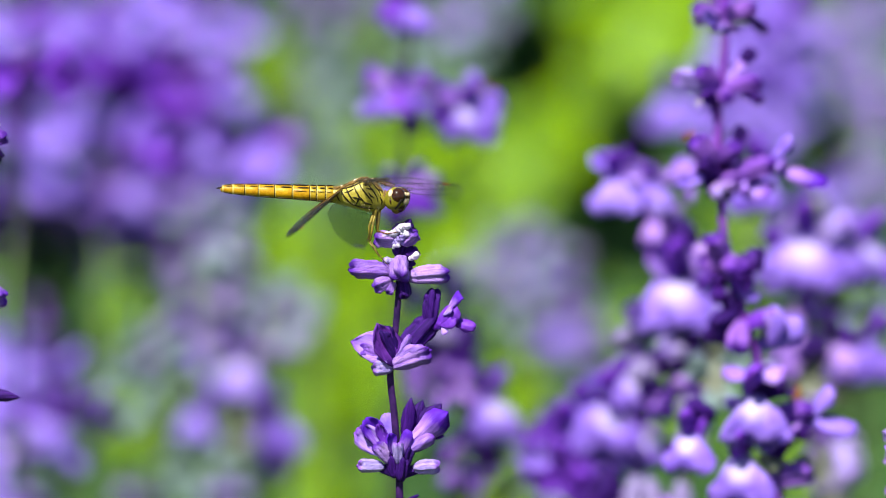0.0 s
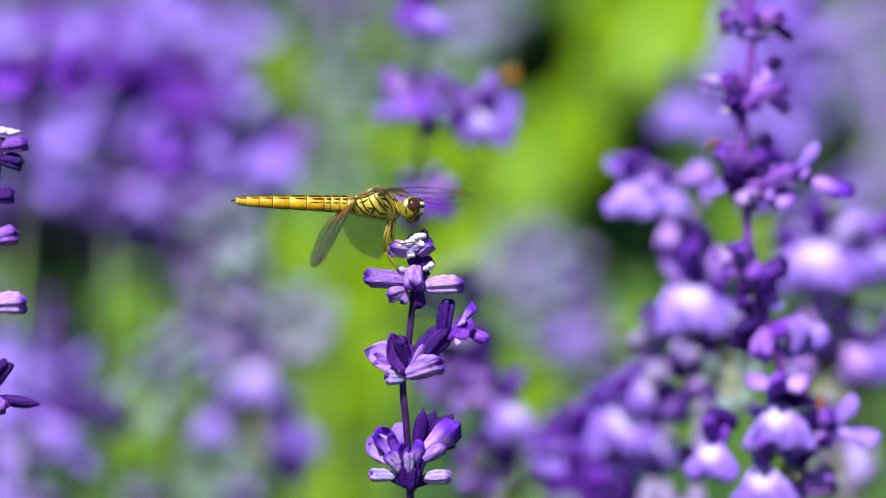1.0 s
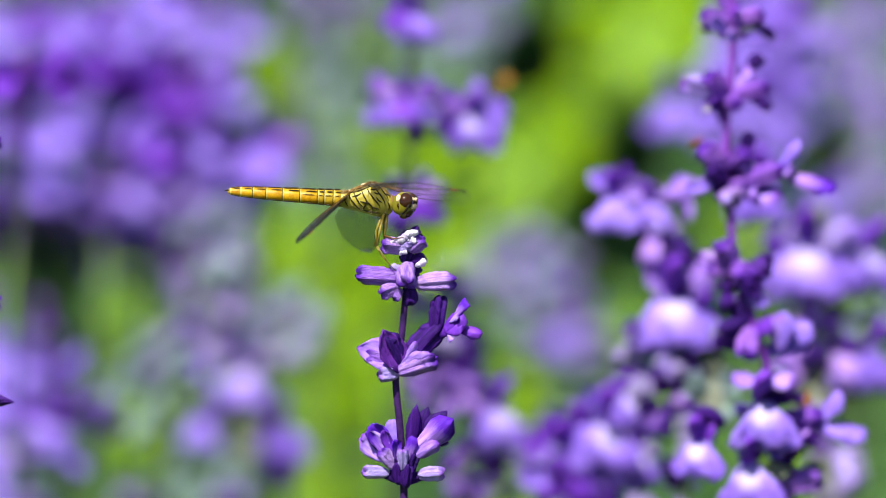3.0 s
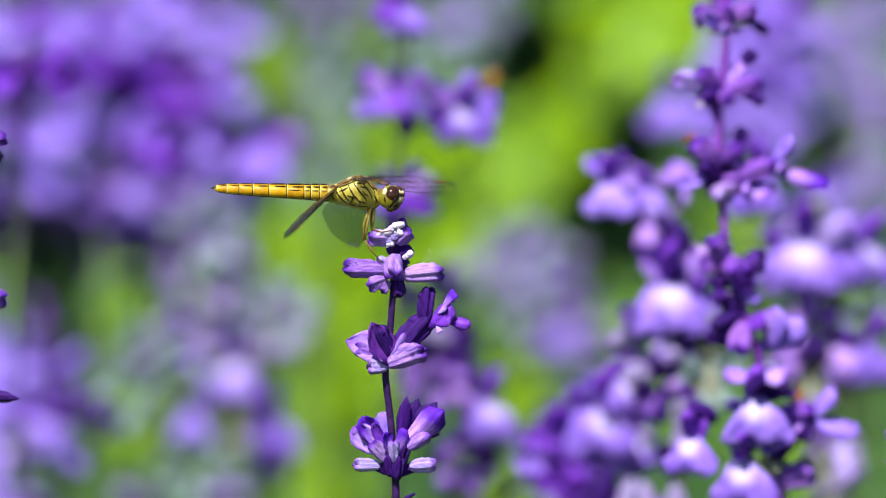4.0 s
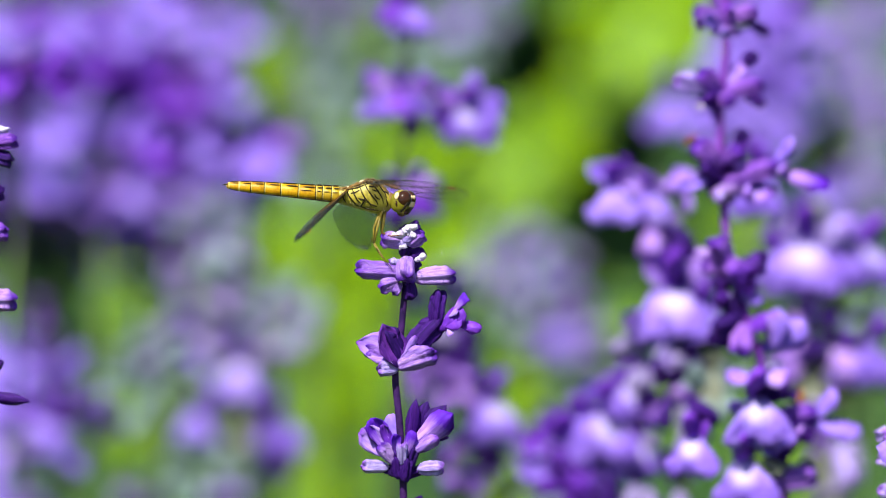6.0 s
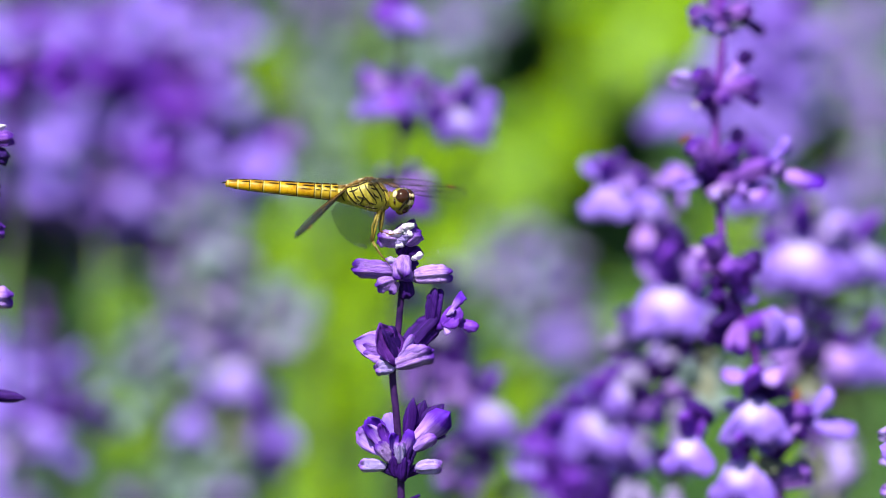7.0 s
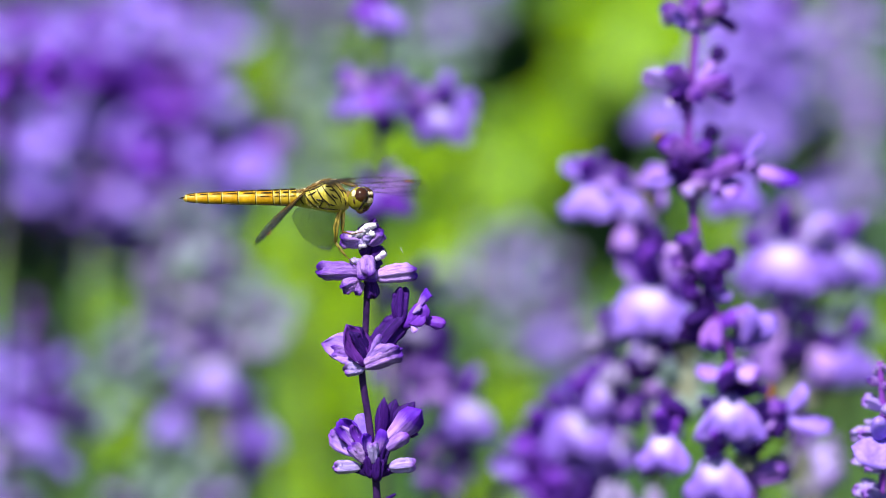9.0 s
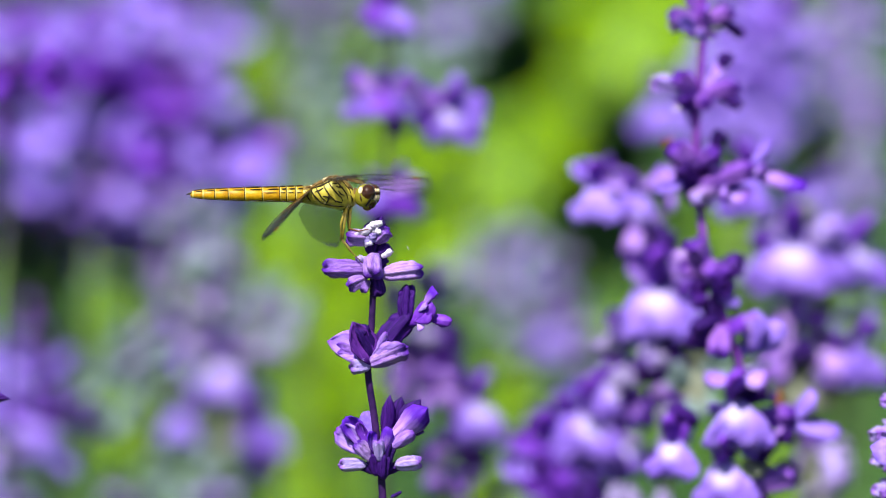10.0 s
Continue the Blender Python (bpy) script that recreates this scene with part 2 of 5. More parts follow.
def blade(bm, line, widths, curl=0.25, thick=0.02, across=4, wave=0.0, seed=0, m=None):
    """A leaf or petal of real thickness: a line of points, half widths along it, edges curled up."""
    rng = random.Random(seed)
    line = [Vector(p) for p in line]
    top, low = [], []
    for i, (p, w) in enumerate(zip(line, widths)):
        d = (line[min(i + 1, len(line) - 1)] - line[max(i - 1, 0)]).normalized()
        side = Vector((0, 1, 0))
        nor = d.cross(side).normalized() * -1
        a, b = [], []
        for j in range(across + 1):
            s = 2 * j / across - 1
            q = p + side * (w * s) + nor * (curl * w * s * s + wave * w * math.sin(3.1 * i + 7 * s) + rng.uniform(-1, 1) * wave * w * 0.4)
            a.append(bm.verts.new(m @ (q + nor * thick) if m else q + nor * thick))
            b.append(bm.verts.new(m @ (q - nor * thick) if m else q - nor * thick))
        top.append(a), low.append(b)
    n = len(line)
    for i in range(n - 1):
        for j in range(across):
            bm.faces.new((top[i][j], top[i][j + 1], top[i + 1][j + 1], top[i + 1][j]))
            bm.faces.new((low[i][j], low[i + 1][j], low[i + 1][j + 1], low[i][j + 1]))
        for j in (0, across):
            bm.faces.new((top[i][j], top[i + 1][j], low[i + 1][j], low[i][j]))
    for i in (0, n - 1):
        for j in range(across):
            bm.faces.new((top[i][j], low[i][j], low[i][j + 1], top[i][j + 1]))
    return bm


def aim(p, d, size=(1, 1, 1), roll=0.0):
    """A pose at p whose x runs along d and whose z stays as upright as it can."""
    x = Vector(d).normalized()
    up = Vector((0, 0, 1)) if abs(x.z) < 0.97 else Vector((-x.z, 0, 0.2))
    y = up.cross(x).normalized()
    r = Matrix((x, y, x.cross(y))).transposed().to_4x4()
    return Matrix.Translation(p) @ r @ pose(0, 0, 0, roll) @ Matrix.Diagonal((*size, 1))


# One calyx is 1 long and 1 wide, along x; one corolla is about 1 long.
def calyx_mesh(mat, seed):
    """A blunt, wrinkled sheath with uneven lengthwise folds and a puckered mouth."""
    rng = random.Random(seed)
    bm = bmesh.new()
    marks = (0, 0.05, 0.15, 0.30, 0.46, 0.62, 0.76, 0.88, 0.96, 1.0)
    xs = [k / 22 for k in range(21)] + [0.97, 1.0, 0.98]
    rs = [np.interp(x, marks, (0.12, 0.26, 0.38, 0.46, 0.49, 0.50, 0.50, 0.50, 0.45, 0.30)) for x in xs[:-1]] + [0.10]
    seg = 32
    fold = [0.13 * math.cos(5 * w + seed) + 0.10 * math.cos(9 * w + 2 * seed) for w in [2 * math.pi * k / seg for k in range(seg)]]
    rings = []
    for i, (x, r) in enumerate(zip(xs, rs)):
        ring = []
        for k in range(seg):
            w = 2 * math.pi * k / seg
            rr = r * (1 + fold[k] * (0.5 + 0.9 * x) + 0.10 * noise.noise(Vector((5 * x, 3 * math.cos(w), 3 * math.sin(w) + seed))) + 0.09 * noise.noise(Vector((16 * x, 6 * math.cos(w), 6 * math.sin(w) + seed))))
            tip = 0.07 * math.cos(3 * w + seed) * (x > 0.8)
            ring.append(bm.verts.new((x + tip, rr * math.cos(w) + 0.05 * math.sin(4 * x + seed), rr * math.sin(w) + 0.05 * math.sin(3 * x))))
        rings.append(ring)
    for r0, r1 in zip(rings, rings[1:]):
        for k in range(seg):
            bm.faces.new((r0[k], r0[(k + 1) % seg], r1[(k + 1) % seg], r1[k]))
    bm.faces.new(rings[0][::-1])
    bm.faces.new(rings[-1])
    return mesh(bm, mat, "calyx")


def bud_mesh(mat, seed):
    """A woolly knob of three lumps."""
    rng = random.Random(seed)
    bm = bmesh.new()
    for k in range(4):
        ball(bm, (0.25 + 0.18 * k, rng.uniform(-0.16, 0.16), rng.uniform(-0.16, 0.16)), [rng.uniform(0.2, 0.36) for _ in range(3)], None, 12, 9)
    for v in bm.verts:
        v.co *= 1 + 0.22 * noise.noise(v.co * 9 + Vector((seed, 0, 0)))
    return mesh(bm, mat, "bud")


def hood_mesh(mat, seed):
    """The tube and hooded upper lip of a corolla."""
    bm = bmesh.new()
    tube(bm, [(0, 0, 0), (0.15, 0, 0.02), (0.35, 0, 0.06), (0.5, 0, 0.12), (0.66, 0, 0.22), (0.8, 0, 0.30), (0.9, 0, 0.30)], (0.07, 0.10, 0.12, 0.15, 0.15, 0.11, 0.03), 12, 0.05, 2, 0.8)
    return mesh(bm, mat, "upper_lip")


def lip_mesh(mat, seed):
    """The broad notched lower lip, hanging from the mouth at x 0.45 and widest near its foot."""
    rng = random.Random(seed)
    bm = bmesh.new()
    a, c = rng.uniform(-0.05, 0.05), rng.uniform(0.9, 1.1)
    blade(bm, [(0.42, 0, 0.03), (0.50, a * 0.2, -0.02), (0.57, a * 0.5, -0.11), (0.62, a, -0.24), (0.64, a, -0.39), (0.62, a, -0.52), (0.57, a, -0.60)], [c * k for k in (0.07, 0.12, 0.19, 0.29, 0.40, 0.43, 0.25)], rng.uniform(-0.10, 0.12), 0.012, 14, 0.2, seed)
    for v in bm.verts:   # two uneven lobes with a ragged rim
        low = max(0.0, -v.co.z - 0.2)
        v.co.z += 0.08 * low * (0.5 + 0.5 * math.cos(14 * v.co.y + a * 20)) * (abs(v.co.y) < 0.2) - 0.2 * low * abs(v.co.y) + 0.05 * noise.noise(v.co * 7 + Vector((seed, 0, 0)))
        v.co.y *= 1 + 0.16 * noise.noise(Vector((seed, 0, 6 * v.co.z)))
    return mesh(bm, mat, "lower_lip")


def petal_mesh(mat, seed, wide=0.5, ends=(0.18, 0.5, 0.85, 1.0, 0.88, 0.45)):
    bm = bmesh.new()
    blade(bm, [(0, 0, 0), (0.2, 0, 0.02), (0.45, 0, 0.07), (0.7, 0, 0.10), (0.88, 0, 0.09), (1.0, 0, 0.05)], [wide * k for k in ends], 0.28, 0.015, 8, 0.12, seed)
    return mesh(bm, mat, "petal")


CALYXES = {k: [calyx_mesh(m, 3 + s) for s in range(3)] for k, m in (("v", CALYX), ("u", CALYX_PURPLE), ("d", CALYX_DARK), ("p", CALYX_PALE), ("y", GREY_CALYX), ("s", SEED_CALYX), ("m", LILAC_CALYX))}
BUDS = {k: [bud_mesh(m, s) for s in range(3)] for k, m in (("w", WOOLLY), ("l", CALYX_PALE), ("k", CALYX_DARK))}
HOOD = hood_mesh(PETAL_DARK, 1)
LIPS = {"v": [lip_mesh(PETAL, s) for s in range(4)], "d": [lip_mesh(PETAL_DARK, 5 + s) for s in range(3)], "s": [lip_mesh(PETAL_SOFT, 9 + s) for s in range(3)], "V": [lip_mesh(PETAL_LIP, s) for s in range(4)]}
PETALS = {k: [petal_mesh(m, 3 * s + len(m.name)) for s in range(3)] for k, m in (("v", PETAL), ("d", PETAL_DARK), ("p", PETAL_LILAC), ("c", PETAL_VEINED))}
for tone, m in (("q", PETAL_LILAC), ("k", CALYX_DARK), ("e", PETAL_DUSKY)):   # pointed ones
    PETALS[tone] = [petal_mesh(m, 40 + s, 0.5, (0.3, 0.75, 1.0, 0.8, 0.42, 0.03)) for s in range(3)]
PETALS["f"] = [petal_mesh(PETAL_VEINED, 50 + s, 0.5, (0.15, 0.42, 0.68, 0.9, 1.0, 0.85)) for s in range(3)]
PETALS["g"] = [petal_mesh(PETAL_VEINED, 60 + s, 0.5, (0.16, 0.42, 0.70, 1.0, 0.86, 0.04)) for s in range(3)]
pick = random.Random(5)


def put_calyx(spike, tone, x, z, dx, dz, length, width, y=0.0, dy=0.0):
    """A calyx at (x, y, z) in model units of the spike, pointing along (dx, dy, dz)."""
    part("calyx", pick.choice(CALYXES[tone]), spike, aim(Vector((x, y, z)) * U, (dx, dy, dz), (length * U, width * U, width * U), pick.uniform(-20, 20)))


def put_bud(spike, tone, x, z, dx, dz, length, width, y=0.0, dy=0.0):
    part("bud", pick.choice(BUDS[tone]), spike, aim(Vector((x, y, z)) * U, (dx, dy, dz), (length * U, width * U, width * U), pick.uniform(0, 180)))


def put_petal(spike, tone, x, z, dx, dz, length, width, y=0.0, dy=0.0, roll=0.0):
    part("petal", pick.choice(PETALS[tone]), spike, aim(Vector((x, y, z)) * U, (dx, dy, dz), (length * U, width * U, length * U), 90 - roll))


def put_corolla(spike, tone, x, z, dx, dz, size, y=0.0, dy=-1.0, mark=True, roll=0.0):
    """A whole two-lipped flower whose mouth lies at (x, y, z), opening along (dx, dy, dz)."""
    d = Vector((dx, dy, dz)).normalized()
    at = Vector((x, y, z)) - d * 0.5 * size
    m = aim(at * U, d, (size * U,) * 3, roll)
    part("upper_lip", HOOD, spike, m)
    part("lower_lip", pick.choice(LIPS["V" if mark else tone]), spike, m, "violet lip with a white throat" if mark else "")


def stem_mesh(pts, r0, r1, mat, seg=10):
    """A square-ish salvia stem through points in model units."""
    pts = [Vector((x, y, z)) * U for x, y, z in pts]
    bm = bmesh.new()
    line = []
    for i in range(len(pts) - 1):
        a, b, c, d = pts[max(i - 1, 0)], pts[i], pts[i + 1], pts[min(i + 2, len(pts) - 1)]
        for k in range(4):
            t = k / 4
            line.append(0.5 * (2 * b + (c - a) * t + (2 * a - 5 * b + 4 * c - d) * t * t + (3 * b - a - 3 * c + d) * t ** 3))
    line.append(pts[-1])
    n = len(line) - 1
    tube(bm, line, [(r0 + (r1 - r0) * i / n) * U for i in range(n + 1)], 12, 0.10, 4)
    return mesh(bm, mat, "stem")


def leaf_mesh(mat, seed, length=0.06, width=0.012, droop=0.4):
    bm = bmesh.new()
    blade(bm, [(length * s, 0, length * (0.25 * s - droop * s * s)) for s in (0, 0.12, 0.3, 0.5, 0.7, 0.88, 1)], [width * k for k in (0.15, 0.5, 0.9, 1, 0.8, 0.45, 0.05)], 0.25, 0.0004, 4, 0.05, seed)
    return mesh(bm, mat, "leaf")


LEAVES = [leaf_mesh(LEAF, 1), leaf_mesh(LEAF, 2, 0.05, 0.011, 0.2), leaf_mesh(LEAF_GREY, 3, 0.055, 0.01, 0.5)]


def rooted(name, m, label, joint, stem_r=0.0011, leaves=8, seed=0, group="salvia plants", stem=None):
    """A plant whose upright lower stem and leaves stand still, from the ground up to joint."""
    rng = random.Random(seed)
    foot = Vector((joint.x + rng.uniform(-0.02, 0.02), joint.y + rng.uniform(-0.01, 0.03), 0))
    root = thing(name, Matrix.Translation(foot), label, "flower", group)
    bm = bmesh.new()
    top = joint - foot
    pts = [Vector((top.x * s * s, top.y * s * s, top.z * s)) for s in (0, 0.2, 0.4, 0.6, 0.8, 0.95, 1)]
    pts[0].z = -0.01
    tube(bm, pts, [stem_r * k for k in (1.8, 1.6, 1.4, 1.2, 1.1, 1, 1)], 10, 0.1, 4)
    part("lower_stem", mesh(bm, stem or STEM_GREY, "lower_stem"), root)
    for i in range(leaves):
        s = (i + 0.5) / leaves * 0.62
        m = Matrix.Translation((top.x * s * s, top.y * s * s, top.z * s)) @ pose(0, 0, 0, 0, rng.uniform(-50, -10), 137.5 * i + rng.uniform(-20, 20)) @ Matrix.Scale(rng.uniform(0.9, 1.6), 4)
        part("leaf", rng.choice(LEAVES), root, m)
    return root


def flower_spike(root, m, stem):
    """The flowering top of a plant, which sways at the joint: a stem that carries the flowers."""
    spike = part("flower_spike", stem, root)
    spike.matrix_basis = root.matrix_basis.inverted() @ m
    return spike


def filler(spike, line, n, seed, spread=60, tones="vdpy"):
    """Small buds, calyces and crumpled petals crowding the stem between the open flowers."""
    rng = random.Random(seed)
    for _ in range(n):
        k = rng.uniform(0, len(line) - 1.001)
        (x0, z0), (x1, z1) = line[int(k)], line[int(k) + 1]
        f = k - int(k)
        x, z = x0 + (x1 - x0) * f + rng.gauss(0, spread * 0.3), z0 + (z1 - z0) * f
        w = rng.uniform(0, 6.3)
        d = (math.cos(w), math.sin(w), rng.uniform(-0.5, 0.7))
        tone = rng.choice(tones)
        if rng.random() < 0.55 or tone == "y":
            put_calyx(spike, tone, x, z, d[0], d[2], rng.uniform(32, 62), rng.uniform(18, 28), rng.uniform(-16, 16), d[1])
        else:
            put_petal(spike, tone, x, z, d[0], d[2], rng.uniform(34, 70), rng.uniform(22, 40), rng.uniform(-20, 16), d[1], rng.uniform(-40, 40))


# ---- ground ----
def ground():
    bm = bmesh.new()
    n, size = 60, 400.0
    grid = [[None] * (n + 1) for _ in range(n + 1)]
    for i in range(n + 1):
        for j in range(n + 1):
            a, b = 2 * i / n - 1, 2 * j / n - 1
            x, y = size * a ** 5 + 6 * a, size * b ** 5 + 6 * b + 3
            grid[i][j] = bm.verts.new((x, y, 0.02 * noise.noise(Vector((x, y, 0)) * 2.0)))
    for i in range(n):
        for j in range(n):
            bm.faces.new((grid[i][j], grid[i + 1][j], grid[i + 1][j + 1], grid[i][j + 1]))
    ob = new("ground", mesh(bm, SOIL, "ground"))
    tagged(ob, "dark garden soil with moss and low green weeds", "ground", kind="structure")


ground()


# ---- the plant that the dragonfly sits on ----
def perch_plant():
    m = face(*(-0.0096, -0.0237, 1.525))
    root = rooted("salvia_plant", None, "upright violet salvia spike with open buds and a woolly white tip", m @ Vector((0, 0, -420 * U)), 0.0010, 8, 3)
    s = flower_spike(root, m, stem_mesh([(6, 0, -430), (4, 0, -240), (2, 0, -190), (-5, 0, -100), (-13, 0, -20), (-6, 0, 30), (0, 0, 95), (3, 0, 140), (2, 0, 200), (1, 0, 236)], 7.4, 5.8, STEM_DARK))
    # woolly tip
    put_bud(s, "k", 8, 217, 0.5, 0.8, 34, 26, 8)
    for x, z, ln, wd in ((-14, 230, 28, 25), (0, 236, 22, 22), (-22, 224, 15, 13), (-30, 221, 12, 11), (4, 226, 16, 16), (-9, 203, 13, 11)):
        put_bud(s, "w", x, z, 0.9, 0.1, ln, wd, -20)
    put_bud(s, "l", -14, 215, 0.9, 0.1, 30, 24, -16)
    put_bud(s, "w", -9, 200, 0.2, 0.5, 16, 11, -12)
    put_calyx(s, "v", 4, 212, -0.95, 0.12, 44, 27, -4, -0.2)
    put_calyx(s, "v", 9, 207, 0.66, 0.7, 33, 28, -4, -0.3)
    put_calyx(s, "d", 2, 217, 0.75, 0.65, 34, 28, 12, 0.2)
    put_bud(s, "l", -8, 209, 0.9, 0.1, 24, 17, -14)
    put_calyx(s, "d", 5, 200, 0.1, 0.9, 42, 30, 14)
    put_calyx(s, "d", 0, 185, 0.3, 1, 34, 24, 4)
    put_bud(s, "w", 20, 179, 0.7, 0.35, 20, 17, -6)
    put_calyx(s, "d", 10, 181, 0.7, 0.45, 30, 22, 6)
    put_bud(s, "l", -6, 179, -0.9, 0.1, 18, 17, -8)
    # first whorl: two long level buds, one to the front
    put_calyx(s, "v", -4, 160, -1, 0.06, 78, 31, -2, -0.10)
    put_calyx(s, "v", 16, 148, 1, 0.10, 73, 31, -2, -0.12)
    put_calyx(s, "v", 7, 186, -0.05, -0.62, 48, 33, -6, -0.45)
    put_calyx(s, "v", -8, 143, -0.92, -0.36, 36, 24, -8, -0.3)
    put_calyx(s, "v", -4, 140, -0.5, -0.8, 24, 16, -10, -0.3)
    put_calyx(s, "d", 8, 148, 0.15, -1, 36, 22, -5, -0.2)
    put_calyx(s, "d", 2, 160, 0.5, 0.3, 34, 30, 10, 0.6)
    put_calyx(s, "d", 5, 158, -0.4, 0.2, 30, 26, 12, 0.6)
    put_calyx(s, "d", 18, 146, -0.3, -0.8, 20, 10, -4)
    # second whorl
    put_petal(s, "q", -4, 14, -0.93, 0.28, 82, 62, -6, -0.2, -20)
    put_calyx(s, "v", -8, 6, -0.90, 0.25, 60, 26, -2, -0.1)
    put_petal(s, "e", -4, -6, -0.36, 0.88, 82, 56, -16, -0.2, 5)
    put_calyx(s, "d", -4, 2, -0.36, 0.86, 60, 32, -6, -0.1)
    put_calyx(s, "v", -10, -8, 0.90, 0.34, 72, 33, -8, -0.25)
    put_petal(s, "q", -2, 6, 0.88, 0.36, 60, 30, -18, -0.3, -30)
    put_calyx(s, "p", -8, -10, -0.95, -0.04, 36, 27, -10, -0.3)
    put_calyx(s, "d", -6, -4, 0.68, 0.78, 104, 42, 2, 0.05)
    put_petal(s, "p", 0, 10, 0.50, 0.80, 46, 14, -20, -0.2, 0)
    put_calyx(s, "d", 58, 60, 0.10, 1, 66, 28, 2)
    put_petal(s, "d", 62, 58, 0.80, 0.62, 60, 40, -6, -0.2, 20)
    put_petal(s, "f", 86, 88, 0.62, 0.78, 44, 26, -8, -0.3, 30)
    put_petal(s, "d", 72, 66, 0.80, 0.20, 36, 30, -12, -0.3, 30)
    put_petal(s, "d", 90, 74, 0.98, -0.28, 52, 24, -6, -0.2, 30)
    put_petal(s, "p", 78, 62, 0.30, -0.50, 18, 14, -14, -0.3, 30)
    put_petal(s, "p", 80, 82, 0.4, 0.3, 26, 14, -16, -0.3, 30)
    # third whorl: half open flowers round the stem
    put_petal(s, "p", -6, -170, -0.80, 0.60, 84, 48, -6, -0.2, 5)
    put_petal(s, "c", -8, -168, -0.58, 0.81, 84, 40, -10, -0.2, 15)
    put_petal(s, "v", -6, -156, -0.22, 0.97, 66, 34, 6, 0.1, 10)
    put_petal(s, "d", -10, -164, -0.42, 0.90, 60, 20, -16, -0.2, 25)
    put_petal(s, "g", 6, -160, 0.76, 0.65, 112, 50, -8, -0.12, -5)
    put_petal(s, "k", 24, -138, 0.66, 0.75, 84, 46, 0, -0.05, 10)
    put_petal(s, "k", 12, -142, 0.17, 0.98, 80, 28, -4, -0.05, 10)
    put_petal(s, "k", 22, -130, 0.35, 0.93, 66, 36, 2, 0.05, 10)
    put_petal(s, "c", 4, -172, 0.30, 0.92, 56, 26, -16, -0.2, -5)
    put_petal(s, "p", 10, -164, 0.86, 0.50, 66, 26, -16, -0.2, -20)
    put_petal(s, "k", 50, -126, 0.97, -0.20, 34, 18, -4, 0, 20)
    put_petal(s, "c", -3, -172, -0.20, 0.93, 48, 26, -18, -0.25, 10)
    put_calyx(s, "p", 2, -182, -0.05, 0.9, 40, 18, -20, -0.35)
    put_calyx(s, "d", -8, -200, -0.12, 0.9, 50, 20, -8, -0.2)
    put_calyx(s, "d", 10, -200, 0.25, 0.9, 52, 20, -8, -0.2)
    put_calyx(s, "v", -8, -180, -0.6, 0.7, 46, 26, -10, -0.2)
    put_calyx(s, "d", -4, -206, -0.15, 0.9, 40, 18, -14, -0.2), put_calyx(s, "d", 6, -212, 0.1, 0.9, 44, 22, -14, -0.2)
    put_calyx(s, "p", -22, -186, -0.98, 0.05, 48, 23, -6, -0.3)
    put_calyx(s, "p", 28, -188, 0.98, 0.06, 46, 25, -6, -0.3)
    put_calyx(s, "d", 4, -204, 0.9, 0.42, 40, 17, -4)
    put_calyx(s, "d", -2, -202, -0.8, 0.4, 34, 16, -4)
    put_bud(s, "k", 18, -246, 0.7, 0.3, 20, 12)
    thread = tube(bmesh.new(), [Vector(q) * U for q in ((69, -8, 189), (67, -8, 194), (65, -8, 200))], (0.15 * U, 0.5 * U, 0.1 * U), 5)
    part("silk_thread", mesh(thread, WOOLLY, "silk_thread"), s, label="loose white silk thread")
    return s


perch = perch_plant()


# ---- the dragonfly ----
FORE = ((0.0, 0.05), (0.05, 0.09), (0.12, 0.12), (0.25, 0.165), (0.4, 0.19), (0.55, 0.205), (0.7, 0.205), (0.82, 0.185), (0.91, 0.145), (0.97, 0.085), (1.0, 0.02))
HIND = ((0.0, 0.08), (0.05, 0.19), (0.12, 0.26), (0.25, 0.295), (0.4, 0.285), (0.55, 0.265), (0.7, 0.24), (0.82, 0.20), (0.91, 0.15), (0.97, 0.085), (1.0, 0.02))


def lead_edge(x):
    return 0.012 * math.sin(math.pi * x) - 0.10 * max(0, x - 0.86) ** 2 * 25 * 0.6


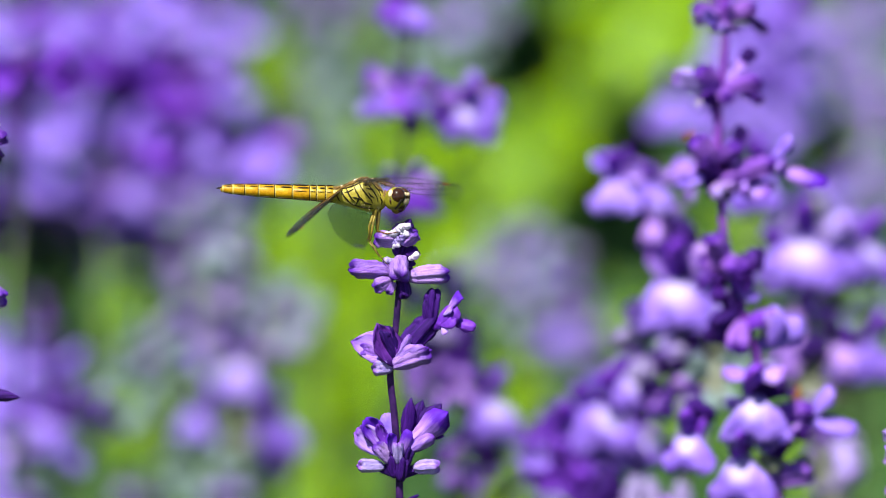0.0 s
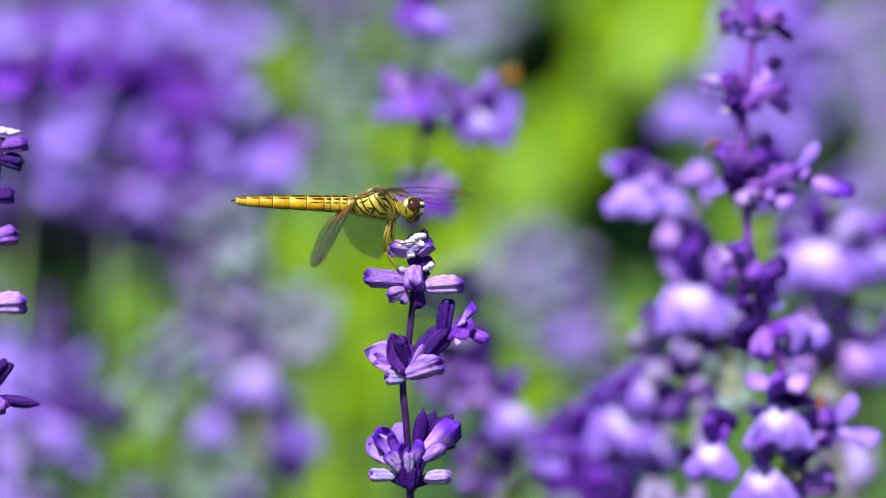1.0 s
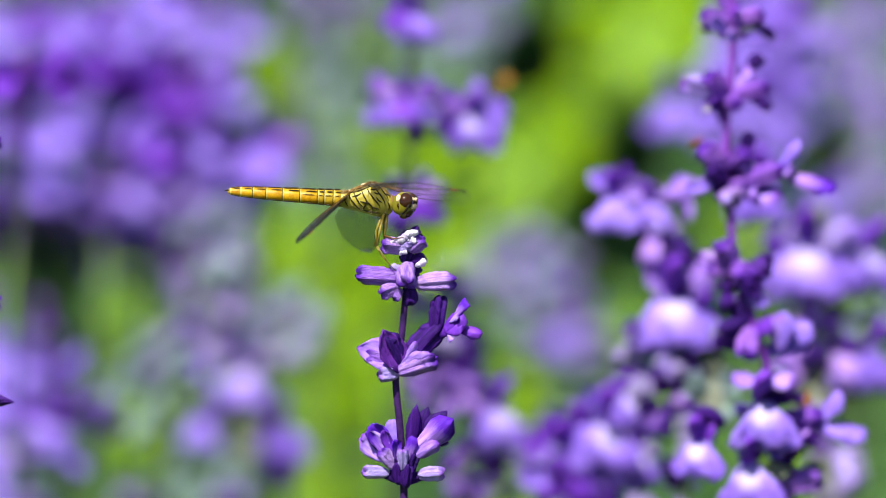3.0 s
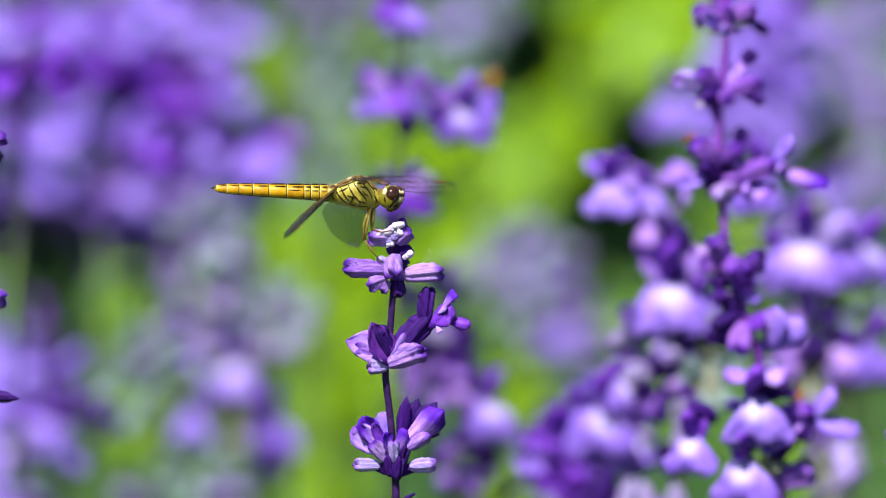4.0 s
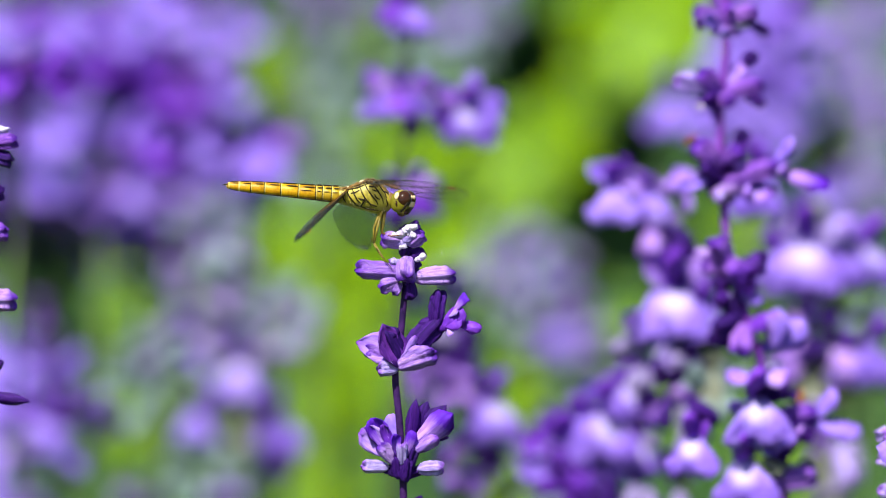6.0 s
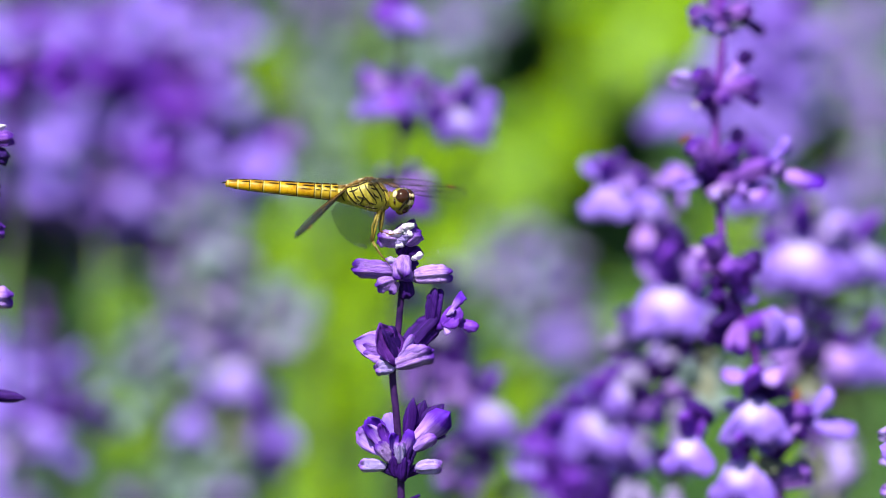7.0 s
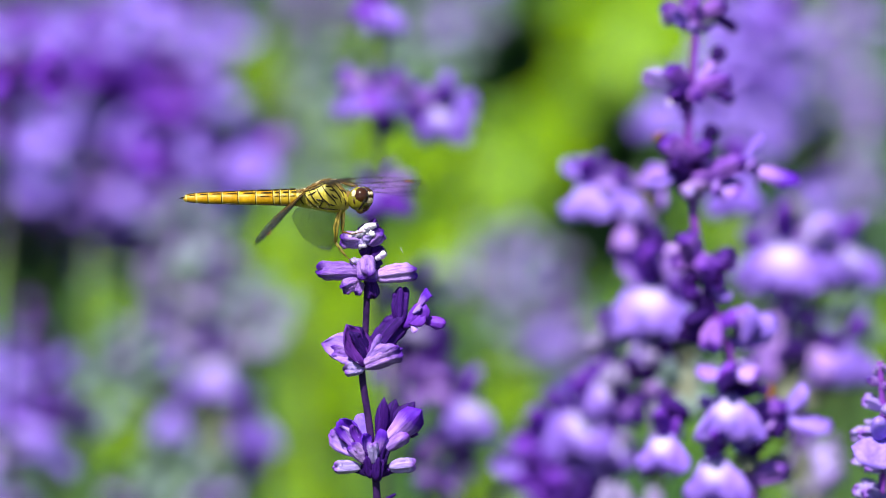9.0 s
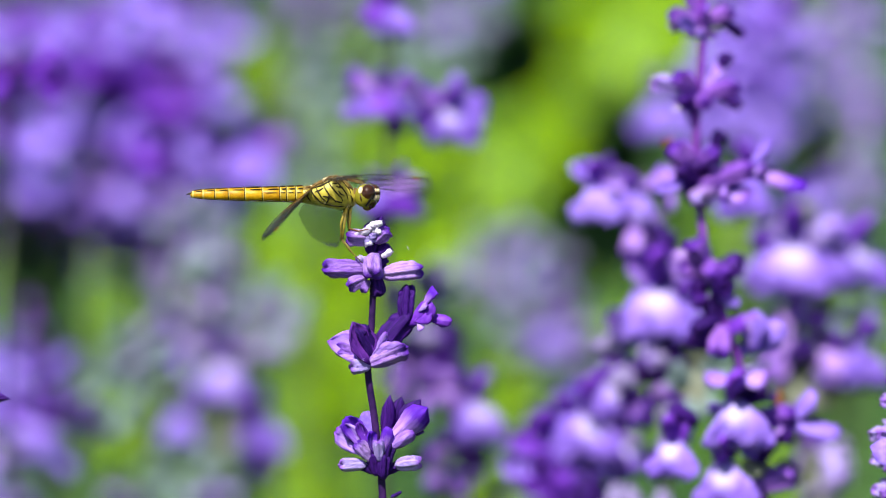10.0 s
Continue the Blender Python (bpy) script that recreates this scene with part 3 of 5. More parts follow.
def make_wing(parent, name, shape, length, m, label, film=None):
    """A clear membrane with dark veins, an amber root and a red mark at the tip; x along the span, y to the leading edge."""
    L = length * U

    def inside(x, s):
        w = np.interp(x, [a for a, _ in shape], [b for _, b in shape])
        return Vector((x, lead_edge(x) - w * s, 0.013 * math.sin(20 * s + 4 * x)))
    xs = [i / 24 for i in range(25)]
    bm = bmesh.new()
    rows = [[[bm.verts.new((inside(x, j / 18) + Vector((0, 0, dz))) * L) for j in range(19)] for x in xs] for dz in (0.0006, -0.0006)]
    for g in rows:
        for i in range(24):
            for j in range(18):
                bm.faces.new((g[i][j], g[i + 1][j], g[i + 1][j + 1], g[i][j + 1]))
    for i in range(24):
        for j in (0, 18):
            bm.faces.new((rows[0][i][j], rows[0][i + 1][j], rows[1][i + 1][j], rows[1][i][j]))
    w = part(name, mesh(bm, film or (WING_FORE if shape is FORE else WING), "wing"), parent, m, label)
    bm = bmesh.new()
    fine = 0.6 if shape is FORE else 0.6 if film is None else 0.7
    for s, r in ((0.0, 1.5), (0.10, 0.8), (0.2, 0.9), (0.36, 0.6), (0.52, 0.55), (0.68, 0.5), (0.84, 0.45), (1.0, 0.6)):
        pts = [inside(x, s if s in (0, 1.0) else s * (0.6 + 0.4 * min(1, 2.5 * x))) * L for x in xs]
        tube(bm, pts, [r * fine * U * (1.05 - 0.55 * x) for x in xs], 4)
    rng = random.Random(len(name))
    for i in range(46):
        x = 0.04 + 0.94 * i / 46
        lo = rng.choice((0.0, 0.1, 0.2, 0.36))
        hi = min(1.0, lo + rng.choice((0.2, 0.36, 0.5)))
        tube(bm, [inside(x, lo) * L, inside(x + 0.006, (lo + hi) / 2) * L, inside(x - 0.008, hi) * L], (0.22 * fine * U,) * 3, 3)
    part("vein_net", mesh(bm, VEIN, "veins"), w, label="fine dark veins")
    bm = bmesh.new()
    tube(bm, [inside(0.85, 0.04) * L, inside(0.88, 0.05) * L, inside(0.93, 0.07) * L], (1.6 * U, 2.2 * U, 1.2 * U), 6, squash=0.6)
    part("stigma", mesh(bm, STIGMA, "stigma"), w, label="rust red wing mark")
    bm = bmesh.new()
    blade(bm, [inside(x, 0.40 + 0.2 * x) * L for x in (0.0, 0.05, 0.10, 0.15, 0.20)], [k * L * (1.4 if shape is HIND else 1) for k in (0.02, 0.035, 0.045, 0.035, 0.006)], 0.02, 0.9 * U, 4)
    part("amber_root", mesh(bm, WING_AMBER, "amber_root"), w, label="amber tinted wing root")
    return w


def wing_pose(root, span, twist):
    """Wing root in model units, span direction, and the turn of the blade round it; 0 is seen edge on from the front."""
    x = Vector(span).normalized()
    y = Vector((0, 1, 0))
    y = (y - x * y.dot(x)).normalized()
    r = Matrix((x, y, x.cross(y))).transposed().to_4x4()
    return Matrix.Translation(Vector(root) * U) @ r @ pose(0, 0, 0, twist)


def dragonfly():
    body = thing("dragonfly", face(*(-0.0171, 0.0114, 1.525)), "amber yellow dragonfly with clear wings perched on a salvia spike", "dragonfly")

    # abdomen: ten rings tapering to the tail, each a part with its dark joint and dash
    ends = (-50, -64, -80, -92, -123, -154, -183, -207, -228, -246, -250)
    tops = (16, 15.4, 14.8, 14.2, 13.4, 12.5, 11.6, 10.6, 9.2, 6.6, 3.8)

    def axis(x):
        return 1.0 + (x + 50) * -0.050

    for i in range(10):
        a, b = ends[i], ends[i + 1]
        ra, rb = tops[i], tops[i + 1]
        bm = bmesh.new()
        line = [(a - 0.3, 0, axis(a)), (a - 1.5, 0, axis(a)), ((a + b) / 2, 0, axis((a + b) / 2)), (b + 1.5, 0, axis(b)), (b + 0.2, 0, axis(b))]
        tube(bm, [Vector(p) * U for p in line], [r * U for r in (ra * 0.95, ra, (ra + rb) / 2 * 1.015, rb, rb * 0.95)], 20, 0.02, 2, 0.92)
        seg = part("abdomen_segment", mesh(bm, AMBER_PALE if i < 3 else AMBER, "abdomen_segment"), body)
        # dark joint
        bm = bmesh.new()
        tube(bm, [Vector((b + 0.7, 0, axis(b))) * U, Vector((b - 0.7, 0, axis(b))) * U], (rb * 1.025 * U,) * 2, 20, 0.02, 2, 0.92)
        part("joint", mesh(bm, BLACK if i < 7 else STRAW, "joint"), seg)
        # dark dashes along the flank and the back, a pale ring before the joint
        if i < 9:
            for w, lo, hi, rr in ((40, 0.0, 0.7, 0.9 if i > 4 else 1.3), (-56, 0.0, 1.0, 1.3), (70, 0.0, 1.0, 0.9 if i > 4 else 1.5)) + (((12, 0.1, 0.9, 0.6),) if i < 4 else ()):
                bm = bmesh.new()
                pts = []
                for k in range(6):
                    f = lo + (hi - lo) * k / 5
                    x, r = a + (b - a) * f, (ra + (rb - ra) * f) * 1.03
                    pts.append(Vector((x, -r * math.cos(radians(w + 3 * math.sin(4 * f))), axis(x) + r * math.sin(radians(w)))) * U)
                tube(bm, pts, [rr * U * k for k in (0.2, 0.9, 1, 1, 0.8, 0.15)], 5)
                part("dark_dash", mesh(bm, BLACK, "dark_dash"), seg)
            bm = bmesh.new()
            tube(bm, [Vector((b + 2.2, 0, axis(b))) * U, Vector((b + 0.8, 0, axis(b))) * U], (rb * 1.022 * U,) * 2, 20, 0.02, 2, 0.92)
            part("pale_ring", mesh(bm, STRAW, "pale_ring"), seg)
    for s in (-1, 1):
        bm = bmesh.new()
        tube(bm, [Vector((-247, 2.5 * s, axis(-247) + 2)) * U, Vector((-253, 2.2 * s, axis(-250) + 1)) * U, Vector((-258, 1.0 * s, axis(-250) + 0)) * U], (2 * U, 1.6 * U, 0.3 * U), 6)
        part("tail_clasper", mesh(bm, BLACK, "tail_clasper"), body, label="black pointed tail clasper")

    # thorax: a humped wedge, given by its back, belly and half width along the body
    along = (-60, -52, -44, -36, -28, -20, -10, 0, 10, 20, 30, 38, 44)
    back = (13, 14, 14, 14, 18, 22, 27, 30, 30, 26, 17, 7, 1)
    belly = (-12, -14, -16, -18, -20, -22, -24, -27, -30, -31, -29, -25, -17)
    half = (12, 14, 16, 18, 20, 22, 24, 25, 25, 24, 20, 15, 9)

    def barrel(x, w):
        """A place on the thorax at x, at the angle w round it: 0 is the back, 90 the near flank."""
        t, u, h = np.interp(x, along, back), np.interp(x, along, belly), np.interp(x, along, half)
        return Vector((x, -h * math.sin(radians(w)), (t + u) / 2 + (t - u) / 2 * math.cos(radians(w))))
    bm = bmesh.new()
    rings = []
    for x in [-60 + 104 * i / 26 for i in range(27)]:
        rings.append([bm.verts.new((barrel(x, 15 * k) + Vector((0, 0, 0.9 * noise.noise(barrel(x, 15 * k) * 0.12)))) * U) for k in range(24)])
    for r0, r1 in zip(rings, rings[1:]):
        for k in range(24):
            bm.faces.new((r0[k], r0[(k + 1) % 24], r1[(k + 1) % 24], r1[k]))
    bm.faces.new(rings[0][::-1])
    bm.faces.new(rings[-1])
    ball(bm, Vector((42, 0, -6)) * U, Vector((11, 11, 12)) * U, None, 16, 10)
    neck = tube(bmesh.new(), [Vector((38, 0, -3)) * U, Vector((44, 0, -4)) * U, Vector((52, 0, -5)) * U], (13 * U, 10 * U, 9 * U), 14, 0.08, 5)
    part("neck", mesh(neck, BROWN, "neck"), body)
    thorax = part("thorax", mesh(bm, OLIVE, "thorax"), body, label="olive yellow thorax with black stripes")

    # a dusky saddle over the back, thinner towards its ragged edges
    bm = bmesh.new()
    rings = []
    for i in range(23):
        x = -56 + 94 * i / 22
        edge = 46 + 9 * math.sin(0.9 * i) + 5 * math.sin(2.3 * i)
        rings.append([bm.verts.new((barrel(x, -edge + 2 * edge * k / 14) * 1.0 + Vector((0, 0, 1.1 * math.sin(math.pi * k / 14) + 0.2 + 0.5 * noise.noise(Vector((x, k, 0)) * 0.3)))) * U) for k in range(15)])
    for r0, r1 in zip(rings, rings[1:]):
        for k in range(14):
            bm.faces.new((r0[k], r0[k + 1], r1[k + 1], r1[k]))
    part("saddle", mesh(bm, SADDLE, "saddle"), thorax, label="brown saddle over the back")

    def on_flank(x, z):
        """A place on the near flank at x and height z."""
        t, u = np.interp(x, along, back), np.interp(x, along, belly)
        f = max(-0.98, min(0.98, (z - (t + u) / 2) / ((t - u) / 2)))
        q = barrel(x, math.degrees(math.acos(f)))
        return q + Vector((0, -0.5, 0))
    stripes = (
        ((-46, 6), (-42, -6), (-36, -15)), ((-38, 11), (-32, -2), (-22, -13), (-12, -20)), ((-28, 13), (-24, 3), (-18, -7), (-9, -15)),
        ((-15, 19), (-11, 8), (-4, -4), (5, -13), (8, -20)), ((-6, 22), (1, 10), (9, 0), (17, -9), (20, -18)), ((6, 26), (13, 16), (21, 6), (27, -4), (29, -15)),
        ((17, 24), (24, 15), (31, 6), (35, -5)), ((-36, 10), (-20, 14), (-6, 20), (8, 25)), ((-20, -16), (-4, -21), (12, -24), (24, -24)), ((-12, -20), (-6, -10), (-5, -2)), ((12, 4), (16, -2), (24, -6)),
        ((-30, 4), (-22, 6), (-12, 12)), ((2, 18), (8, 17), (14, 19)), ((-16, -4), (-8, -6), (0, -10)), ((8, 12), (15, 10), (22, 10)), ((5, -13), (12, -16), (20, -18)), ((28, 10), (34, 8), (38, 2)), ((33, -4), (36, -12), (34, -20)))
    for k in range(7):
        x = -42 + 9 * k
        bm = ball(bmesh.new(), (barrel(x, 28 + 6 * (k % 2)) + Vector((0, 0, 0.5))) * U, Vector((6.5, 4, 2.6)) * U, pose(0, 0, 0, 0, -22), 12, 8)
        part("wing_hinge", mesh(bm, BROWN, "wing_hinge"), thorax)
        bm = ball(bmesh.new(), (barrel(x + 4, 14) + Vector((0, -1, 0.5))) * U, Vector((5, 4, 2.2)) * U, pose(0, 0, 0, 0, -22), 12, 8)
        part("back_plate", mesh(bm, BROWN if k % 3 else SPOT_PALE, "back_plate"), thorax)
    for n, st in enumerate(stripes):
        bm = bmesh.new()
        pts = []
        for (a, b), (c, d) in zip(st, st[1:]):
            for k in range(4):
                pts.append(on_flank(a + (c - a) * k / 4, b + (d - b) * k / 4) * U)
        tube(bm, pts, [U * (0.45 + 1.0 * math.sin(math.pi * (i + 0.5) / len(pts))) for i in range(len(pts))], 5)
        part("black_stripe", mesh(bm, BLACK, "black_stripe"), thorax)
    bm = bmesh.new()
    rng = random.Random(8)
    for i in range(240):
        x = rng.uniform(-50, 40)
        p = barrel(x, rng.uniform(-50, 60) if i % 3 else rng.uniform(120, 170))
        tube(bm, [p * U, (p + Vector((rng.uniform(-5, 2), rng.uniform(-3, 3), rng.uniform(3, 7) * (1 if i % 3 else -1)))) * U], (0.22 * U, 0.08 * U), 3)
    part("hair_tuft", mesh(bm, HAIR, "hairs"), thorax, label="short pale hairs on the back")

    # head: two large eyes, face, mouth, pale spots
    head = part("head", mesh(ball(bmesh.new(), Vector((8, 0, -6)) * U, Vector((15, 17, 18)) * U, None, 20, 14), EYE_OLIVE, "head"), body, HEAD_AT, "olive head with brown upper eyes")
    for s in (-1, 1):
        bm = ball(bmesh.new(), Vector((5, 11 * s, 1)) * U, Vector((18, 14, 21)) * U, pose(0, 0, 0, 10 * s, 10), 22, 16)
        eye = part("eye", mesh(bm, EYE_OLIVE, "eye"), head)
        bm = ball(bmesh.new(), Vector((10.2, 10.8 * s, 5.0)) * U, Vector((14.8, 14.6, 16.6)) * U, pose(0, 0, 0, 10 * s, 10), 22, 16)
        part("brown_cap", mesh(bm, EYE_BROWN, "brown_cap"), eye, label="glossy brown upper eye")
        bm = ball(bmesh.new(), Vector((1.5, 23.2 * s, 10)) * U, Vector((4.2, 2.0, 6.6)) * U, pose(0, 0, 0, 14 * s), 12, 8)
        part("pale_spot", mesh(bm, SPOT_PALE, "pale_spot"), eye)
        bm = tube(bmesh.new(), [Vector(q) * U for q in ((3, 24.6 * s, 1), (4, 25.2 * s, -4), (6, 23.4 * s, -10))], (1.2 * U, 2.0 * U, 0.6 * U), 6)
        part("dark_streak", mesh(bm, EYE_BROWN, "dark_streak"), eye)
        bm = tube(bmesh.new(), [Vector(q) * U for q in ((22, 14 * s, 8), (21, 18 * s, 0), (18, 19 * s, -8), (12, 18 * s, -17))], (1.6 * U, 2.4 * U, 2.6 * U, 1.5 * U), 6)
        part("dark_edge", mesh(bm, BLACK, "dark_edge"), eye)
        bm = ball(bmesh.new(), Vector((21.5, 7 * s, 11)) * U, Vector((4.2, 4, 4.2)) * U, None, 12, 8)
        part("frons_spot", mesh(bm, SPOT_PALE, "frons_spot"), head)
        bm = ball(bmesh.new(), Vector((23.4, 5.5 * s, -1)) * U, Vector((3.6, 4.0, 5.0)) * U, None, 12, 8)
        part("face_plate", mesh(bm, SPOT_PALE, "face_plate"), head)
    bm = ball(bmesh.new(), Vector((13, 0, -11)) * U, Vector((10.5, 13, 11.5)) * U, None, 16, 10)
    part("mouth", mesh(bm, EYE_BROWN, "mouth"), head)
    bm = ball(bmesh.new(), Vector((7, 0, -20)) * U, Vector((8, 8.5, 6)) * U, None, 16, 10)
    part("jaw", mesh(bm, BROWN, "jaw"), head)
    for s in (-1, 1):
        bm = tube(bmesh.new(), [Vector((20, 4 * s, 14)) * U, Vector((27, 6 * s, 19)) * U, Vector((32, 8 * s, 20)) * U], (0.9 * U, 0.5 * U, 0.2 * U), 5)
        part("antenna", mesh(bm, BLACK, "antenna"), head)

    # legs, folded down to the flower
    legs = (((26, -10, -24), (19, -16, -58), (15, -16, -82), (32, -18, -108), (48, -20, -126)), ((32, -6, -24), (30, -10, -48), (28, -14, -64), (44, -24, -69), (64, -26, -66)),
            ((24, -6, -24), (13, -8, -56), (14, -6, -84), (27, -4, -104), (40, -2, -116)), ((30, 8, -24), (26, 12, -52), (28, 12, -72), (46, 8, -78), (60, 4, -76)))
    for n, pts in enumerate(legs):
        bm = bmesh.new()
        tube(bm, [Vector(p) * U for p in pts[:3]], [U * r for r in (2.9, 2.3, 1.5)], 8)
        leg = part("leg", mesh(bm, LEG, "leg"), body)
        bm = tube(bmesh.new(), [Vector(p) * U for p in pts[2:]], [U * r for r in (1.5, 1.2, 0.6)], 6)
        part("shin", mesh(bm, LEG if n % 2 == 0 else RUST, "shin"), leg)
        bm = bmesh.new()
        for k in range(9):
            p = Vector(pts[1]).lerp(Vector(pts[2]), k / 8) if k < 4 else Vector(pts[2]).lerp(Vector(pts[3]), (k - 3) / 6)
            tube(bm, [p * U, (p + Vector((-4, -1.5, -1.5))) * U], (0.35 * U, 0.1 * U), 3)
        part("spine_row", mesh(bm, BLACK, "spines"), leg)

    near_fore = make_wing(body, "forewing", FORE, 275, NEAR_FORE, "clear forewing slanting down beside the body")
    far_fore = make_wing(body, "forewing", FORE, 275, FAR_FORE, "clear forewing swept forward over the head")
    near_hind = make_wing(body, "hindwing", HIND, 238, hind_pose(*HIND_ROWS[0][1:]), "clear hindwing drooping beside the abdomen, tinted dark for shade", WING_SHADED)
    make_wing(body, "hindwing", HIND, 262, FAR_HIND, "clear hindwing on the far flank")
    return body, head, near_hind


HEAD_AT = Matrix.Translation(Vector((57, 0, -7)) * U) @ pose(0, 0, 0, 0, 8, -22)
NEAR_FORE = wing_pose((16, -10, 25), (0.16, -0.98, 0.0), 2)
FAR_FORE = wing_pose((18, 12, 27), (0.54, 0.84, -0.01), 34)
FAR_HIND = wing_pose((12, 12, 4), (0.0, 0.92, -0.36), 82)


def hind_pose(sx, sz, twist):
    return wing_pose((-34, -13, 9), (sx, -0.9, sz), 180 - 0.68 * twist - 4)


HIND_ROWS = (  # seconds, span to the side and up, turn of the blade
    (0, -0.326, -0.304, 7), (0.7, -0.326, -0.313, 7), (1, -0.265, -0.472, 30), (1.3, -0.294, -0.431, 22), (1.5, -0.206, -0.523, 46), (1.7, -0.235, -0.492, 36),
    (1.9, -0.176, -0.523, 54), (2, -0.125, -0.511, 72), (2.1, -0.195, -0.513, 46), (2.2, -0.307, -0.333, 8), (2.3, -0.216, -0.524, 46), (2.4, -0.236, -0.514, 44),
    (2.5, -0.307, -0.333, 7), (4, -0.307, -0.313, 7), (4.5, -0.298, -0.343, 7), (5.5, -0.307, -0.343, 7), (7, -0.288, -0.323, 8), (7.5, -0.317, -0.294, 11),
    (8, -0.307, -0.323, 8), (9, -0.307, -0.313, 8), (9.5, -0.298, -0.303, 9), (10, -0.298, -0.303, 9))
fly, fly_head, fly_hind = dragonfly()


# ---- the tall plant beside it, a little farther off ----
def tall_plant():
    m = face(*(0.0613, 0.0126, 1.60))
    root = rooted("salvia_plant", None, "tall violet salvia with open two-lipped flowers and rusty withered bits", m @ (Vector((112, 0, -640)) * U), 0.0012, 8, 5)
    s = flower_spike(root, m, stem_mesh([(112, 0, -640), (100, 0, -542), (85, 0, -420), (65, 0, -300), (40, 0, -220), (30, 0, -170), (10, 0, -100), (0, 0, 0), (-5, 0, 80), (-3, 0, 160), (8, 0, 280), (7, 0, 350), (10, 0, 430)], 10, 7, STEM_VIOLET))
    # top whorls
    put_calyx(s, "u", 5, 325, -0.9, 0.25, 60, 28, -4, -0.2)
    put_calyx(s, "u", 8, 325, 0.9, 0.3, 60, 28, -4, -0.2)
    put_calyx(s, "d", 8, 320, 0.8, 0.1, 52, 24, 4)
    put_bud(s, "w", 24, 312, 0.8, 0.1, 22, 16, -8)
    put_calyx(s, "u", 6, 330, -0.4, 0.9, 50, 24, 4)
    put_calyx(s, "u", 9, 400, -0.7, 0.6, 44, 22), put_calyx(s, "u", 9, 400, 0.7, 0.6, 44, 22), put_calyx(s, "p", 9, 404, 0.1, 0.9, 40, 22, -6, -0.3)
    put_calyx(s, "p", -6, 196, -0.95, 0.22, 82, 32, -6, -0.15)
    put_calyx(s, "u", -6, 186, -0.5, 0.62, 60, 38, -8, -0.3)
    put_calyx(s, "u", 0, 186, 0.95, 0.25, 76, 30, -4, -0.2)
    put_petal(s, "p", 6, 196, 0.6, 0.78, 62, 34, 0, 0, 40)
    put_calyx(s, "d", 40, 240, 0.6, 0.7, 32, 26, 0)
    put_bud(s, "w", -24, 172, -0.5, -0.3, 22, 17, -10)
    put_calyx(s, "u", -3, 180, 0.4, -0.2, 40, 26, -14, -0.9)
    # third whorl
    put_calyx(s, "u", -8, 48, -0.60, 0.70, 66, 44, -8, -0.25)
    put_calyx(s, "d", -10, 30, -0.5, 0.5, 44, 34, -10, -0.35)
    put_bud(s, "k", -30, 40, 0.2, -1, 46, 30, -6)
    part("withered_tip", BUD_RUST, s, aim(Vector((-72, -10, 98)) * U, (1, 0, 0.4), (26 * U, 20 * U, 20 * U)), "rust brown withered tip")
    put_calyx(s, "d", 26, 92, 0.5, 0.8, 34, 26, 2)
    put_calyx(s, "u", 8, 56, 0.3, 0.5, 50, 34, -6, -0.6)
    put_calyx(s, "u", 2, 20, 0.95, 0.32, 104, 36, -6, -0.2)
    put_petal(s, "v", 86, 44, 0.62, 0.78, 78, 32, -6, -0.1, 50)
    put_petal(s, "c", 96, 46, 0.9, -0.3, 112, 42, -12, -0.25, 50)
    put_petal(s, "p", 96, 46, 0.35, 0.1, 34, 30, -18, -0.5, 50)
    put_petal(s, "p", 10, 20, 0.8, -0.2, 92, 64, 14, -0.3, 60)
    put_calyx(s, "p", 2, 10, -0.3, -0.6, 30, 20, -12, -0.5)
    put_bud(s, "w", -8, 6, 0.3, -0.4, 20, 15, -14)
    put_calyx(s, "d", -4, 40, 0.1, -0.95, 60, 24, -4)
    # fourth whorl
    put_calyx(s, "u", 12, -130, -0.4, 0.6, 66, 40, -6, -0.5)
    put_calyx(s, "u", 14, -130, 0.25, -0.3, 56, 44, -10, -0.8)
    put_calyx(s, "d", 28, -150, 0.75, 0.62, 62, 30, 0)
    put_calyx(s, "d", 30, -170, -0.3, -0.9, 50, 30, -5)
    put_calyx(s, "u", 20, -140, -0.9, 0.2, 60, 34, 0, -0.2)
    put_bud(s, "l", 12, -178, 0.2, -0.4, 24, 18, -10)
    # lower whorls, with open flowers to the front
    put_calyx(s, "d", 38, -228, -0.75, -0.3, 62, 38, -4, -0.3)
    put_calyx(s, "u", 40, -240, -0.2, -0.8, 64, 40, -8, -0.5)
    put_petal(s, "v", 86, -290, 0.25, 0.9, 84, 60, -10, -0.3, 10)
    put_petal(s, "v", 60, -290, 0.75, 0.4, 110, 60, 4, -0.2, 20)
    put_petal(s, "p", 54, -338, -0.95, 0.02, 56, 48, -58, -0.4, -50), put_petal(s, "p", 60, -338, 0.95, 0.02, 62, 48, -58, -0.4, 50)
    put_petal(s, "p", 94, -288, -0.02, 0.95, 74, 54, -16, -0.2, 20)
    put_corolla(s, "v", 58, -376, 0.02, 0.02, 150, -46, -1)
    put_calyx(s, "d", 62, -372, 0.0, 0.6, 26, 28, -56, -0.3)
    put_corolla(s, "v", 34, -494, -0.05, 0.05, 142, -20, -1)
    put_calyx(s, "d", 60, -446, -0.45, -0.3, 50, 44, -4, -0.6)
    put_corolla(s, "v", -58, -450, -0.3, 0.1, 118, -8, -0.9)
    put_petal(s, "d", -46, -470, 0.15, 0.9, 62, 40, -4, -0.2, 10)
    put_calyx(s, "d", -10, -420, -0.8, 0.3, 60, 36, -2, -0.2)
